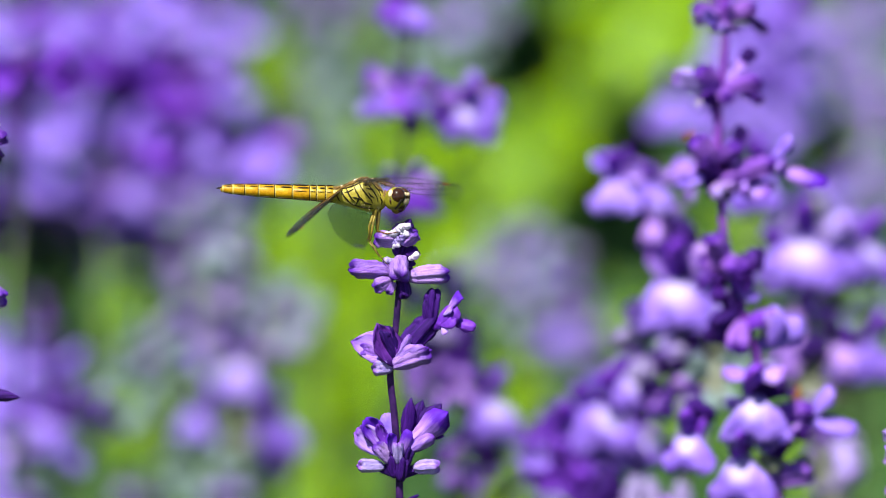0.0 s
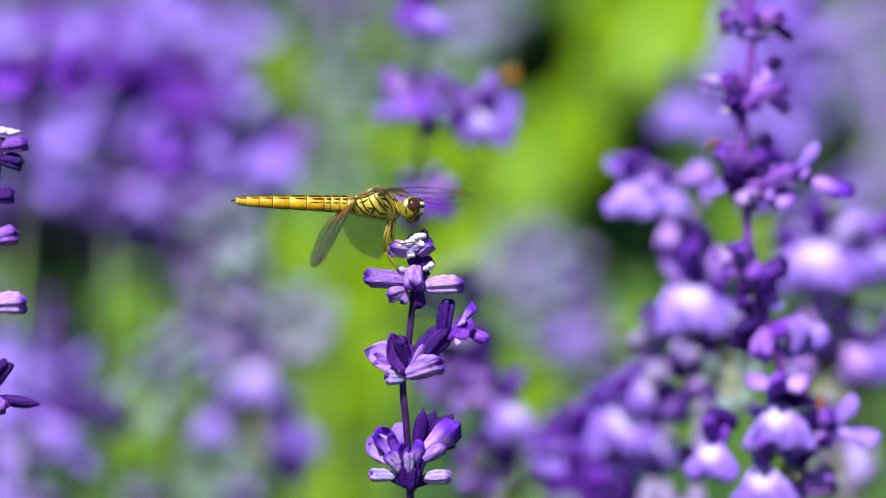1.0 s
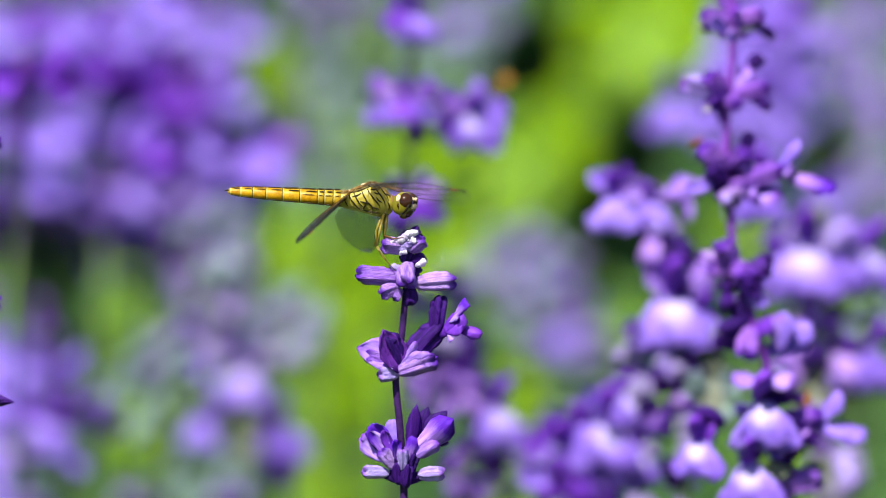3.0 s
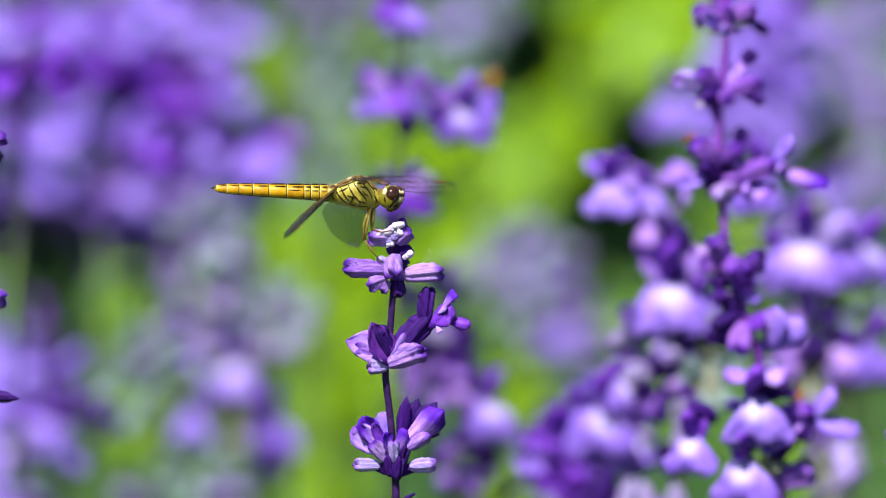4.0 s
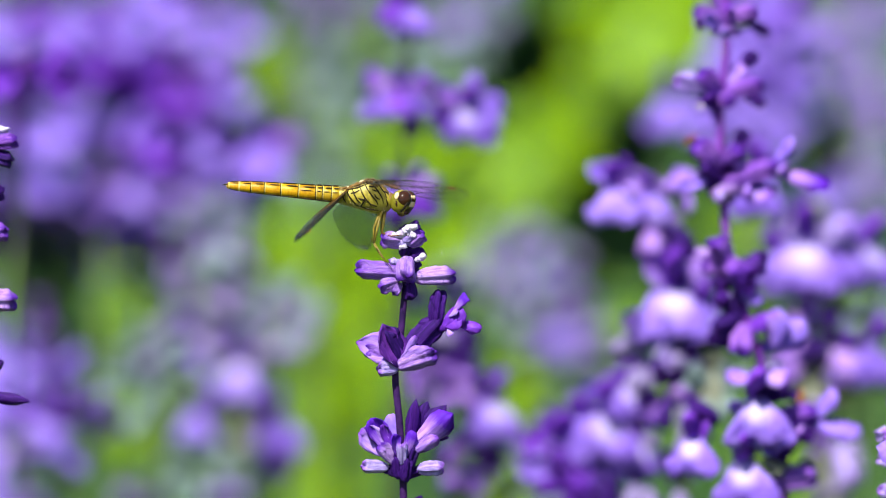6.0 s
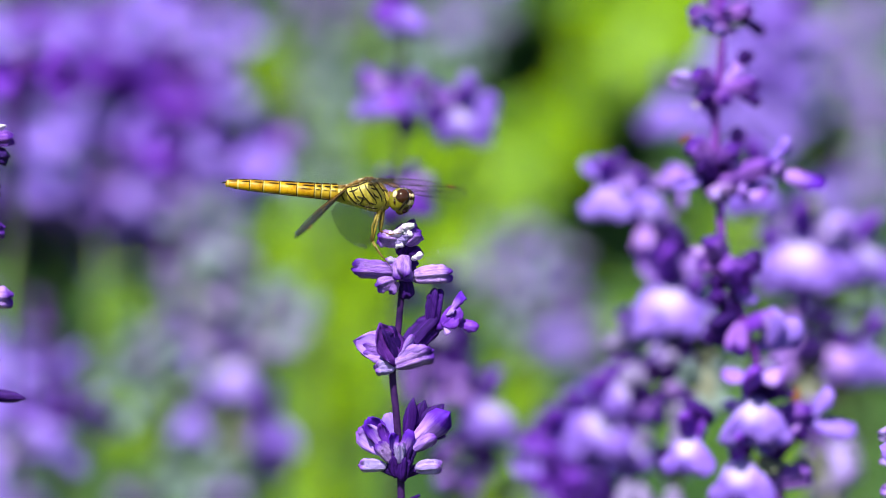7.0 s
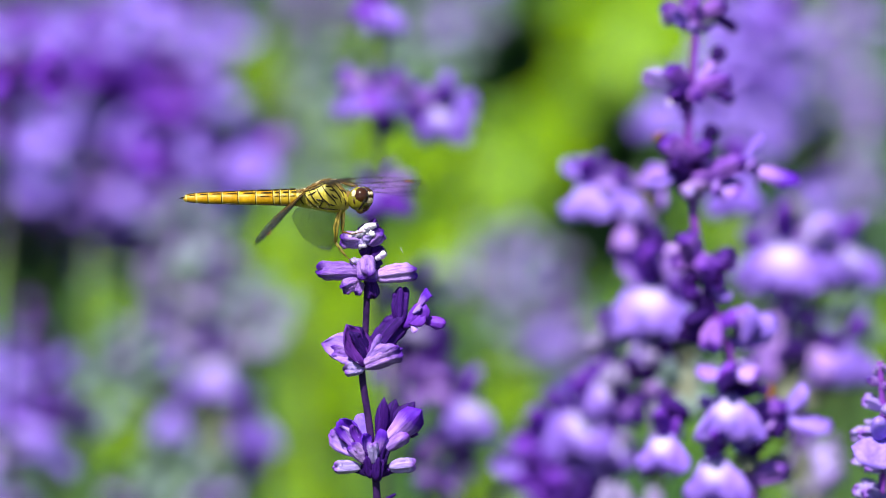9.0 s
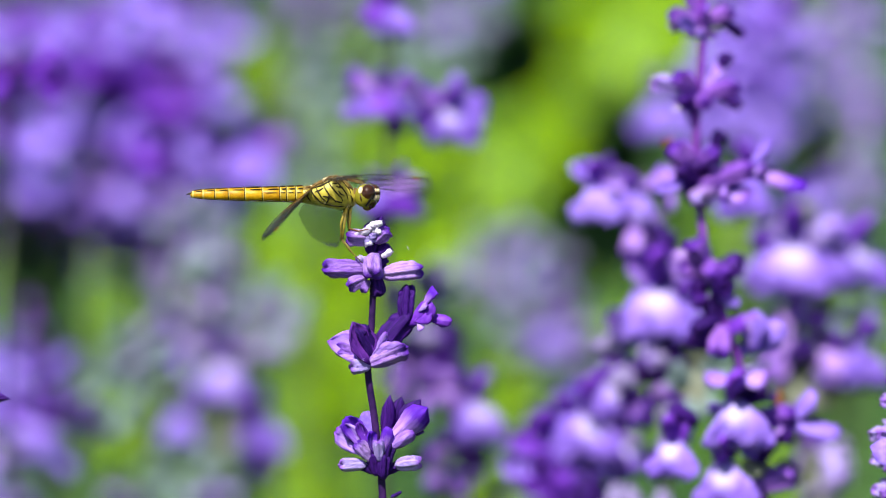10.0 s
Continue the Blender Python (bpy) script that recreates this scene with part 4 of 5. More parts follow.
    put_calyx(s, "u", 80, -420, 0.9, 0.15, 90, 40, 0, -0.2)
    put_petal(s, "v", 160, -420, 0.6, 0.7, 76, 50, -6, -0.2, 40)
    put_petal(s, "v", 160, -420, 0.95, -0.25, 98, 52, -8, -0.2, 50)
    put_petal(s, "c", 150, -420, -0.4, -0.6, 66, 44, -12, -0.4, 50)
    part("withered_tip", BUD_RUST, s, aim(Vector((140, -10, -396)) * U, (0.2, 0, 1), (34 * U, 24 * U, 24 * U)), "rust brown withered tip")
    put_calyx(s, "d", 62, -380, 0.55, 0.2, 60, 40, 6)
    put_calyx(s, "d", 90, -500, 0.4, 0.6, 60, 44, 4), put_calyx(s, "u", 90, -540, 0.8, 0.2, 80, 44, 4), put_calyx(s, "u", 90, -560, -0.9, 0.2, 90, 44, 4)
    filler(s, ((5, 300), (7, 345)), 8, 61, 60, "vd")
    filler(s, ((-4, 165), (-2, 205)), 8, 62, 60, "vd")
    filler(s, ((0, 0), (-4, 70)), 12, 63, 70, "vdp")
    filler(s, ((30, -180), (10, -120)), 12, 64, 60, "vdd")
    filler(s, ((100, -560), (85, -430), (62, -300), (40, -220)), 22, 65, 95, "vdpdvdy")
    return s


BUD_RUST = bud_mesh(RUST, 4)
tall = tall_plant()


# ---- generic spikes ----
def bloom_mesh(seed, mat):
    """One open corolla, hood and lip, about 1 long along x."""
    bm = bmesh.new()
    tube(bm, [(0, 0, 0), (0.35, 0, 0.06), (0.55, 0, 0.15), (0.75, 0, 0.3), (0.85, 0, 0.3)], (0.08, 0.12, 0.15, 0.11, 0.03), 8)
    blade(bm, [(0.40, 0, 0.02), (0.55, 0, -0.04), (0.68, 0, -0.18), (0.78, 0, -0.36), (0.8, 0, -0.46)], (0.09, 0.28, 0.44, 0.34, 0.1), -0.3, 0.012, 4, 0.1, seed)
    return mesh(bm, mat, "bloom")


BLOOMS = {k: [bloom_mesh(7 * s + 1, m) for s in range(3)] for k, m in (("v", PETAL_SOFT), ("d", PETAL_DARK), ("p", PETAL_SOFT), ("s", PETAL_SOFT))}


def whorl(spike, z, tone, grow, rng, open_share):
    """A ring of calyces round the stem at height z, some with open corollas."""
    n = rng.choice((5, 6, 7))
    for k in range(n):
        w = 2 * math.pi * (k + rng.uniform(-0.3, 0.3)) / n
        d = Vector((math.cos(w), math.sin(w), rng.uniform(-0.05, 0.7)))
        ln = 60 * grow * rng.uniform(0.8, 1.1)
        at = Vector((0, 0, (z + rng.uniform(-6, 6)) * U))
        part("calyx", rng.choice(CALYXES[tone]), spike, aim(at, d, (ln * U, 27 * grow * U, 27 * grow * U)))
        if rng.random() < open_share:
            e = Vector((d.x, d.y, rng.uniform(-0.05, 0.35)))
            part("bloom", rng.choice(BLOOMS[tone]), spike, aim(at + e.normalized() * 30 * grow * U, e, (rng.uniform(95, 130) * grow * U,) * 3))


def sway_plant(place, length, spacing, tones, seed, label, lean=0.0, flowers=0.8, r=8, size=1.0, name="salvia_plant"):
    """A plant whose flowering top reaches `place`; length and spacing in model units. Returns the top."""
    rng = random.Random(seed)
    m = face(*place) @ pose(0, 0, 0, 0, lean)
    root = rooted(name, None, label, m @ (Vector((0, 0, -length)) * U), 0.0007, 7, seed, stem=STEM_PALE if place[2] > 1.9 else STEM_GREY)
    s = flower_spike(root, m, stem_mesh([(rng.uniform(-5, 5), rng.uniform(-5, 5), -length * (1 - k / 5)) for k in range(6)], r + 2, r - 2, STEM_GREY if "g" in tones else STEM_VIOLET))
    z, i = (-45.0, 3) if length < 270 else (-20.0, 0)
    while z > -length + 30:
        grow = min(1.0, 0.35 + 0.22 * i) * size
        tone = rng.choice([k for k in tones if k in "vdps"])
        whorl(s, z, tone, grow, rng, flowers * 0.75 if i > 1 else 0.0)
        z -= spacing * (0.45 + 0.55 * min(1.0, i / 3)) * rng.uniform(0.85, 1.15)
        i += 1
    return s


SWAYERS = {}


def clump(spike, tone, x, z, r, n):
    """A loose tuft of n calyces within r of (x, z), pointing outward."""
    for k in range(n):
        w, a = 2.4 * k + pick.uniform(-0.4, 0.4), r * math.sqrt((k + 0.5) / n)
        dx, dz = math.cos(w), math.sin(w)
        put_calyx(spike, tone, x + 0.75 * a * dx, z + 0.75 * a * dz, dx, dz + 0.3, pick.uniform(40, 62), pick.uniform(24, 32), pick.uniform(-0.4, 0.4) * r, -0.5)


# ---- plants near the focus ----
def cluster_plant(place, stem, stem_mat, label, seed, corollas=(), calyces=(), low=-600, r=(9, 7), crowd=0, petals=(), clumps=()):
    m = face(*place)
    root = rooted("salvia_plant", None, label, m @ (Vector((stem[0][0], 0, low)) * U), 0.0011, 7, seed)
    s = flower_spike(root, m, stem_mesh([(x, 0, z) for x, z in ((stem[0][0], low), *stem)], r[0], r[1], stem_mat))
    for tone, x, z, dx, dz, size, y in corollas:
        put_corolla(s, tone.lower(), x, z, dx, dz, size * 0.9, y, -0.8, tone == "V")
    for tone, x, z, dx, dz, ln, wd, y in calyces:
        put_calyx(s, tone, x, z, dx, dz, ln, wd, y, -0.25)
    for tone, x, z, dx, dz, ln, wd, y in petals:
        put_petal(s, tone, x, z, dx, dz, ln, wd, y, -0.25, pick.uniform(-20, 20))
    if crowd:
        filler(s, stem[:-1], crowd, seed, 110, "vdpdvd")
    for tone, x, z, r, n in clumps:
        clump(s, tone, x, z, r, n)
    return s


SWAYERS["edge"] = cluster_plant((-0.0927, -0.0070, 1.515), ((-12, -250), (-8, -120), (-2, 60), (8, 200), (16, 255)), STEM_DARK, "violet salvia spike with a woolly white tip and ragged buds", 11, (),
    (("u", 14, 236, 0.95, 0.15, 46, 26, -6), ("d", 12, 216, 0.9, -0.2, 40, 26, -4), ("d", 8, 150, 0.9, 0.05, 28, 28, -4), ("u", 0, 76, 0.95, 0.2, 44, 30, -6), ("d", -2, 84, -0.9, 0.2, 44, 30, 4),
     ("v", -6, -40, 1, 0.05, 64, 36, -8), ("d", -8, -30, -0.9, 0.1, 64, 34, 0), ("d", -6, -190, 0.5, 0.8, 60, 30, -4), ("u", -8, -206, 0.7, -0.4, 36, 26, -6), ("d", -6, -180, -0.7, 0.5, 60, 30, 4)), -480, (8, 6))
put_bud(SWAYERS["edge"], "w", 6, 262, 0.9, 0.1, 34, 26, -6)
put_petal(SWAYERS["edge"], "k", 4, -202, 0.98, -0.16, 82, 24, -6, -0.1, 10)

SWAYERS["second"] = cluster_plant((0.0485, 0.0027, 1.655), ((61, -445), (43, -239), (33, -65), (22, 65), (13, 147),), STEM_GREY, "violet salvia with pale open flowers and withered calyces", 12,
    (("s", -76, 116, -0.2, 0.1, 137, -14), ("v", -11, 106, -0.1, 0.1, 98, -14), ("V", 39, -76, 0.0, 0.1, 202, -14), ("s", 93, -106, 0.4, 0.1, 118, 6),),
    (("p", 9, 92, 0.05, -0.9, 61, 50, 0), ("v", 2, 33, -0.15, -0.9, 56, 48, -6), ("d", 43, 38, 0.25, -0.9, 63, 50, 0), ("d", 22, 33, -0.7, 0.3, 54, 39, 4), ("d", 50, -81, 0, 0.8, 24, 22, -24), ("d", 54, -168, 0.25, -0.6, 54, 43, 0), ("y", 122, -136, -0.05, -1, 91, 30, 8), ("y", 102, -141, 0, -1, 87, 28, 10), ("y", 117, -217, 0.03, -1, 100, 33, 8), ("y", 98, -233, 0, -1, 87, 28, 10), ("m", -33, -456, -0.2, -1, 82, 35, 0), ("m", -11, -461, 0.1, -1, 82, 35, 0), ("m", 49, -467, 0, -1, 76, 37, 0), ("v", 16, -499, 0, -1, 65, 54, 0),), -673, (9, 6), 14,
    (("v", -52, 117, -0.85, 0.45, 85, 43, -6), ("d", -46, 117, -0.1, 1, 61, 41, 4), ("p", 22, 117, -0.9, 0.15, 91, 50, -6), ("p", 9, 111, 0.92, 0.25, 80, 50, -6), ("p", 60, 111, 0.1, -0.5, 54, 43, -6), ("v", 33, 109, 0.5, 0.8, 50, 37, 6), ("p", 49, -92, -0.65, 0.75, 93, 65, -6), ("p", 60, -92, 0.5, 0.8, 91, 61, -6), ("v", 33, -87, 0.0, 1, 76, 65, 2), ("p", 0, -139, -0.98, -0.05, 61, 43, -6),),
    (("m", -9, -208, 39, 9), ("p", -15, -228, 28, 4), ("d", 30, -280, 37, 9), ("v", 22, -278, 24, 3), ("s", 113, -273, 35, 9), ("m", 38, -358, 33, 6),))
part("withered_tip", BUD_RUST, SWAYERS["second"], aim(Vector((15, -14, -195)) * U, (0.1, 0, -1), (46 * U, 26 * U, 26 * U)), "rust brown withered calyx")

SWAYERS["crowded"] = cluster_plant((0.0389, -0.0406, 1.685), ((-20, -166), (-6, -77), (11, 11), (35, 99), (40, 116),), STEM_GREY, "violet salvia top with close-set pale flowers and deep violet calyces", 18,
    (("s", 22, 64, 0, 0.1, 186, 6), ("v", 13, -15, 0.1, 0.1, 157, 4), ("V", 0, 42, -0.1, 0.1, 191, -20), ("V", 46, 102, 0.15, 0.1, 148, -30), ("v", -49, 34, -0.7, 0.1, 126, -14), ("V", 60, -16, 0.2, 0.1, 120, -14), ("d", -80, -21, -0.3, 0.1, 186, 0), ("d", -39, -70, 0, 0.1, 160, 4),),
    (("d", -20, -72, 0.2, -0.9, 93, 62, 0), ("d", -6, -110, -0.4, -0.6, 77, 55, 0), ("d", -44, -55, -0.8, -0.2, 77, 55, 4), ("v", 22, -133, 0.3, -0.8, 77, 55, 0),), -464, (8, 6), 8,
    (("p", 53, 33, 0.6, 0.7, 66, 51, -30), ("v", 22, 66, -0.2, 1, 55, 51, -6), ("p", 33, 17, 0.4, 0.7, 66, 51, -6), ("v", -22, 55, -0.4, 0.9, 51, 46, -6), ("v", -88, -72, -0.95, 0.1, 93, 62, -6),),
    ())

SWAYERS["third"] = cluster_plant((0.0870, -0.0052, 1.7), ((25, -490), (13, -268), (4, -89), (0, 45), (0, 106),), STEM_GREY, "soft violet salvia with broad pale lips", 13,
    (("v", -100, 202, -0.5, 0.1, 170, 6), ("V", -17, 68, -0.1, 0.1, 205, -14), ("V", 106, 61, 0.5, 0.1, 161, -14), ("v", -76, 44, -0.8, 0.1, 121, -14), ("v", 45, 48, 0.2, 0.1, 144, 4), ("v", 117, -137, 0.4, 0.1, 161, -14), ("v", 67, -153, 0.1, 0.1, 121, -14),),
    (("y", 0, 84, 0, 1, 62, 47, 0), ("p", -17, 56, -0.6, 0.6, 69, 45, 0), ("p", 28, 56, 0.6, 0.6, 69, 45, 0), ("v", -42, -67, 0.0, -1, 103, 51, 0), ("v", 22, -162, 0.5, -0.3, 89, 56, 0), ("v", -11, -156, -0.5, -0.4, 78, 49, 0), ("y", 0, -190, -0.1, -1, 80, 33, 0), ("y", 20, -187, 0.1, -1, 82, 33, 0), ("y", 17, -323, -0.05, -1, 111, 36, 0), ("m", 42, -329, 0.05, -1, 107, 36, 0), ("y", 33, -412, 0, -1, 100, 45, 0), ("p", 39, -346, 0.4, -0.7, 78, 56, 0), ("d", 11, -268, -0.5, -0.3, 78, 51, 0),), -624, (9, 7), 16,
    (("v", 56, 56, 0.5, 0.7, 67, 51, -6), ("v", -45, 45, -0.5, 0.7, 67, 51, -6),),
    (("d", 9, -100, 45, 10), ("s", 111, -100, 33, 6), ("y", 0, -214, 33, 8), ("m", 33, -377, 40, 8),))

SWAYERS["mid"] = cluster_plant((-0.0092, 0.0373, 1.7), ((-6, -420), (-2, -300), (0, -150), (-2, -40), (6, 60), (16, 130), (10, 200)), STEM_GREY, "thin stemmed salvia with violet flowers in loose whorls", 14,
    (("v", -46, 6, -0.9, 0.1, 120, -4), ("v", 24, 4, 0.6, 0.1, 110, -10), ("d", -10, 0, 0.0, 0.3, 110, -10), ("V", 120, -28, 0.25, 0.0, 140, -10), ("d", 78, -30, 0.6, 0.1, 90, 0), ("v", 10, 170, 0.0, 0.1, 110, -10), ("d", -20, 180, -0.6, 0.2, 90, 0),
     ("d", 22, -186, 0.2, 0.1, 115, -8), ("v", -20, -186, -0.6, 0.1, 95, 0)),
    (("v", 0, 0, 0.9, 0.2, 70, 34, 0), ("v", 0, 0, -0.9, 0.2, 80, 34, 0), ("d", 0, -30, 0.3, -0.9, 60, 40, 0), ("v", 0, -196, 0.9, 0.2, 70, 36, 0), ("d", 4, -220, -0.5, -0.7, 60, 34, 0), ("v", 60, -20, 0.9, 0.1, 60, 30, 0)), -520, (9, 7),
    petals=(("v", 118, -32, 0.97, 0.02, 84, 60, -4), ("v", 122, -22, 0.32, 0.94, 62, 58, -2), ("d", 112, -36, -0.62, -0.5, 66, 52, -6), ("v", 128, -40, 0.8, -0.45, 72, 50, -8), ("d", 100, -24, -0.5, 0.5, 50, 40, 2)))

SWAYERS["midlow"] = cluster_plant((0.0051, -0.0374, 1.72), ((-5, -203), (-7, -90), (-5, 0), (-18, 113), (-27, 203),), STEM_GREY, "lower salvia top with dusky violet flowers", 15,
    (("V", 59, 18, 0.35, 0.1, 166, -14), ("v", -8, 115, 0, 0.1, 140, 8),),
    (("v", -2, -11, 0.8, 0.1, 56, 34, 0),), -474, (6, 5), 0,
    (("v", 32, 0, -0.1, 0.9, 56, 45, -6),),
    (("v", -42, 65, 52, 13), ("v", -70, 54, 41, 6), ("d", -18, 104, 36, 8), ("d", -47, 90, 27, 4), ("d", 2, -107, 47, 9), ("v", 11, -113, 43, 8), ("m", -56, 203, 56, 12),))

SWAYERS["low"] = cluster_plant((-0.0551, -0.0300, 1.84), ((6, -374), (6, -241), (2, -109), (-5, 12), (-14, 145), (-27, 265), (-34, 308),), STEM_GREY, "salvia spike going over, with a few lilac flowers", 16,
    (("V", 24, 16, 0.0, 0.1, 168, -14), ("v", -60, -90, -0.3, 0.1, 131, -14), ("v", 99, -102, 0.3, 0.1, 150, -14), ("v", -78, 68, -0.5, 0.1, 162, 8),),
    (("d", 103, -167, 0.1, -1, 72, 56, 0), ("d", 60, -84, 0.5, -0.6, 72, 48, 0),), -507, (8, 6), 0,
    (("p", -12, 48, -0.9, 0.1, 97, 68, 8),),
    (("m", -46, 191, 63, 14), ("s", 127, 109, 60, 14), ("m", 121, 90, 48, 8), ("s", -157, 12, 72, 16), ("m", -109, 48, 56, 10), ("s", -30, 284, 60, 12), ("m", -24, 302, 48, 8), ("s", -48, -223, 68, 16), ("s", -193, -60, 48, 8), ("m", 36, 72, 60, 10), ("y", 0, -133, 56, 10),))

cluster_plant((-0.0470, 0.0241, 1.86), ((4, -200), (2, -80), (0, 0), (-4, 40)), STEM_GREY, "salvia top with one broad lilac flower", 17,
    (("v", 6, 24, 0.05, 0.3, 185, -14), ("d", -50, 20, -0.8, 0.1, 110, 10)),
    (("d", -20, 10, -0.8, 0.3, 90, 50, 4), ("v", 20, 20, 0.9, 0.2, 80, 44, 0), ("d", 0, 20, 0.1, 0.9, 60, 40, 8)), -320, (7, 5))

cluster_plant((0.0268, -0.0181, 1.95), ((6, -435), (6, -256), (3, -102), (-6, 26), (-19, 153), (-26, 205),), STEM_GREY, "salvia spike gone grey with a single lilac flower", 19,
    (("s", 64, 17, 0.1, 0.1, 205, 0), ("s", -26, 151, -0.2, 0.1, 139, 6), ("s", 10, 78, -0.1, 0.1, 155, 8),),
    (), -537, (8, 6), 0,
    (),
    (("m", 36, -28, 95, 20), ("p", -38, 115, 72, 12), ("s", -58, 51, 64, 10), ("m", 0, 115, 72, 16), ("s", -58, 141, 77, 16), ("s", 0, 64, 51, 8), ("m", -32, 26, 64, 10), ("s", 102, -179, 56, 9),))

cluster_plant((0.0095, 0.0594, 2.0), ((7, -472), (7, -315), (1, -157), (-4, 0), (-7, 105),), STEM_GREY, "tall grey salvia spike gone to seed", 20,
    (),
    (), -551, (7, 5), 0,
    (),
    (("m", -59, 52, 58, 10), ("s", 17, 59, 47, 8), ("s", -39, -26, 52, 9), ("m", 7, 66, 52, 8), ("s", -151, -39, 47, 7),))

cluster_plant((-0.0326, 0.0438, 2.0), ((7, -420), (7, -262), (1, -79), (-1, 79), (-4, 236),), STEM_GREY, "pale grey salvia spike gone to seed", 22,
    (),
    (), -577, (7, 5), 0,
    (),
    (("m", 22, 190, 58, 9), ("s", 7, 52, 52, 9), ("s", 39, -33, 55, 10), ("s", 0, -184, 52, 8), ("m", -59, 199, 45, 6),))

cluster_plant((-0.0576, 0.0501, 2.0), ((7, -472), (7, -315), (4, -157), (0, 0), (-4, 144),), STEM_GREY, "pale grey salvia spike gone to seed", 23,
    (),
    (), -577, (7, 5), 0,
    (),
    (("s", -20, 79, 39, 7), ("s", -13, -39, 39, 7), ("s", 13, -275, 52, 8),))

cluster_plant((0.0784, 0.0403, 1.84), ((18, -434), (14, -290), (10, -145), (2, 0), (-2, 121),), STEM_GREY, "violet salvia spike with broad pale violet lips", 24,
    (("s", -171, -11, -0.3, 0.1, 156, -14), ("s", -109, -20, 0.1, 0.1, 109, 8), ("s", 12, -4, 0.1, 0.1, 171, -14), ("s", 56, -5, 0.4, 0.1, 131, -14), ("s", 66, 128, 0.4, 0.1, 171, -14), ("s", 0, 147, -0.2, 0.1, 150, -14), ("s", 36, 209, 0.2, 0.1, 156, -14), ("s", -36, 12, -0.3, 0.1, 140, 8), ("s", -36, 99, -0.3, 0.1, 150, 6), ("s", 97, 167, 0.4, 0.1, 156, -14), ("s", 36, 80, 0.1, 0.1, 171, -20), ("s", -48, 184, -0.4, 0.1, 131, 6), ("s", 12, 217, 0, 0.1, 140, -8),),
    (("v", 6, 12, 0.8, 0.3, 84, 43, 0), ("v", 2, -12, -0.8, 0.3, 97, 43, 0),), -507, (8, 6), 0,
    (),
    ())

cluster_plant((0.1112, 0.0443, 1.95), ((6, -473), (6, -320), (4, -166), (0, 0), (-4, 205),), STEM_PALE, "pale grey lilac salvia spike going over", 25,
    (),
    (), -537, (7, 5), 0,
    (),
    (("p", 19, 121, 64, 12), ("s", 0, 102, 51, 8), ("m", -32, 173, 51, 8), ("p", -13, 51, 46, 8), ("p", 26, -32, 46, 7), ("s", 38, 13, 51, 9), ("p", 17, -115, 56, 10), ("p", 4, -256, 56, 10), ("s", 45, -192, 43, 7),))

SWAYERS["verge"] = sway_plant((0.0944, -0.0241, 1.555), 420, 62, "vp", 21, "violet salvia spike of tight buds at the bed's side", 0, 0.15, 8, 0.95)


# ---- plants behind, out of focus ----
def behind(place, length, spacing, tones, lean, flowers, size):
    """One more plant of the bed: place of its tip, length and whorl spacing, tones, lean, share of open flowers."""
    words = {"v": "violet salvia spike in full flower in the bed behind", "d": "dark violet salvia spike in the bed behind", "p": "pale lilac salvia spike going over in the bed behind", "s": "grey lilac salvia spike gone to seed in the bed behind"}[tones[0]]
    sway_plant(place, length, spacing, tones, 100 + len(bed_seeds), words, lean, flowers, 9, size)
    bed_seeds.append(tones)


bed_seeds = []
behind((-0.0689, 0.0168, 1.945), 186, 127, "vp", 2, 0.8, 1.1)
behind((-0.0743, 0.0216, 1.967), 212, 129, "pv", -3, 0.8, 1.1)
behind((-0.0717, 0.0174, 1.918), 153, 126, "pv", 0, 0.7, 1.1)
behind((-0.0659, 0.0121, 1.922), 148, 126, "pv", 3, 0.7, 1.05)
behind((-0.0784, 0.0167, 1.936), 122, 127, "vd", 2, 0.6, 1.0)
behind((-0.0628, 0.0140, 1.967), 174, 129, "psv", 0, 0.5, 1.1)
behind((-0.0692, 0.0794, 1.954), 673, 141, "vvvd", 3, 1, 1.1)
behind((-0.0804, 0.0861, 1.967), 716, 142, "vvvd", -4, 1, 1.1)
behind((-0.0882, 0.0757, 1.936), 617, 133, "vvvd", 2, 1, 1.1)
behind((-0.1042, 0.0821, 1.981), 668, 143, "vvvd", -2, 1, 1.15)
behind((-0.1129, 0.0760, 1.945), 632, 134, "vvvd", 3, 1, 1.1)
behind((-0.1265, 0.0799, 1.967), 677, 135, "vvvd", 0, 1, 1.1)
behind((-0.0968, 0.0591, 1.990), 475, 131, "vvvd", 4, 1, 1.15)
behind((-0.0695, 0.0544, 1.880), 294, 123, "d", 0, 0.8, 0.9)
behind((-0.1010, 0.0470, 1.740), 146, 228, "d", 0, 1, 1.0)
behind((-0.1093, 0.0483, 1.990), 396, 131, "vvvd", 0, 1, 1.15)
behind((-0.0829, 0.0452, 1.990), 423, 131, "vvvp", 0, 1, 1.15)
behind((-0.0720, 0.0374, 1.990), 370, 131, "vvpd", 0, 1, 1.1)
behind((-0.0628, 0.0760, 1.945), 517, 127, "vvvs", 3, 0.8, 1.0)
behind((-0.0598, 0.0062, 1.945), 237, 115, "sspg", 2, 0.2, 1.1)
behind((-0.1040, -0.0116, 1.880), 356, 123, "v", 0, 1, 1.0)
behind((-0.1192, -0.0087, 1.900), 434, 125, "v", 0, 1, 1.1)
behind((-0.0953, -0.0372, 1.840), 181, 121, "d", 2, 0.9, 0.95)
behind((-0.1082, -0.0487, 1.840), 205, 97, "p", 0, 0.3, 1.0)
behind((-0.0816, -0.0613, 1.922), 148, 113, "pv", 0, 0.5, 0.9)
behind((0.0247, -0.0490, 1.800), 190, 94, "spg", 3, 0.2, 1.0)
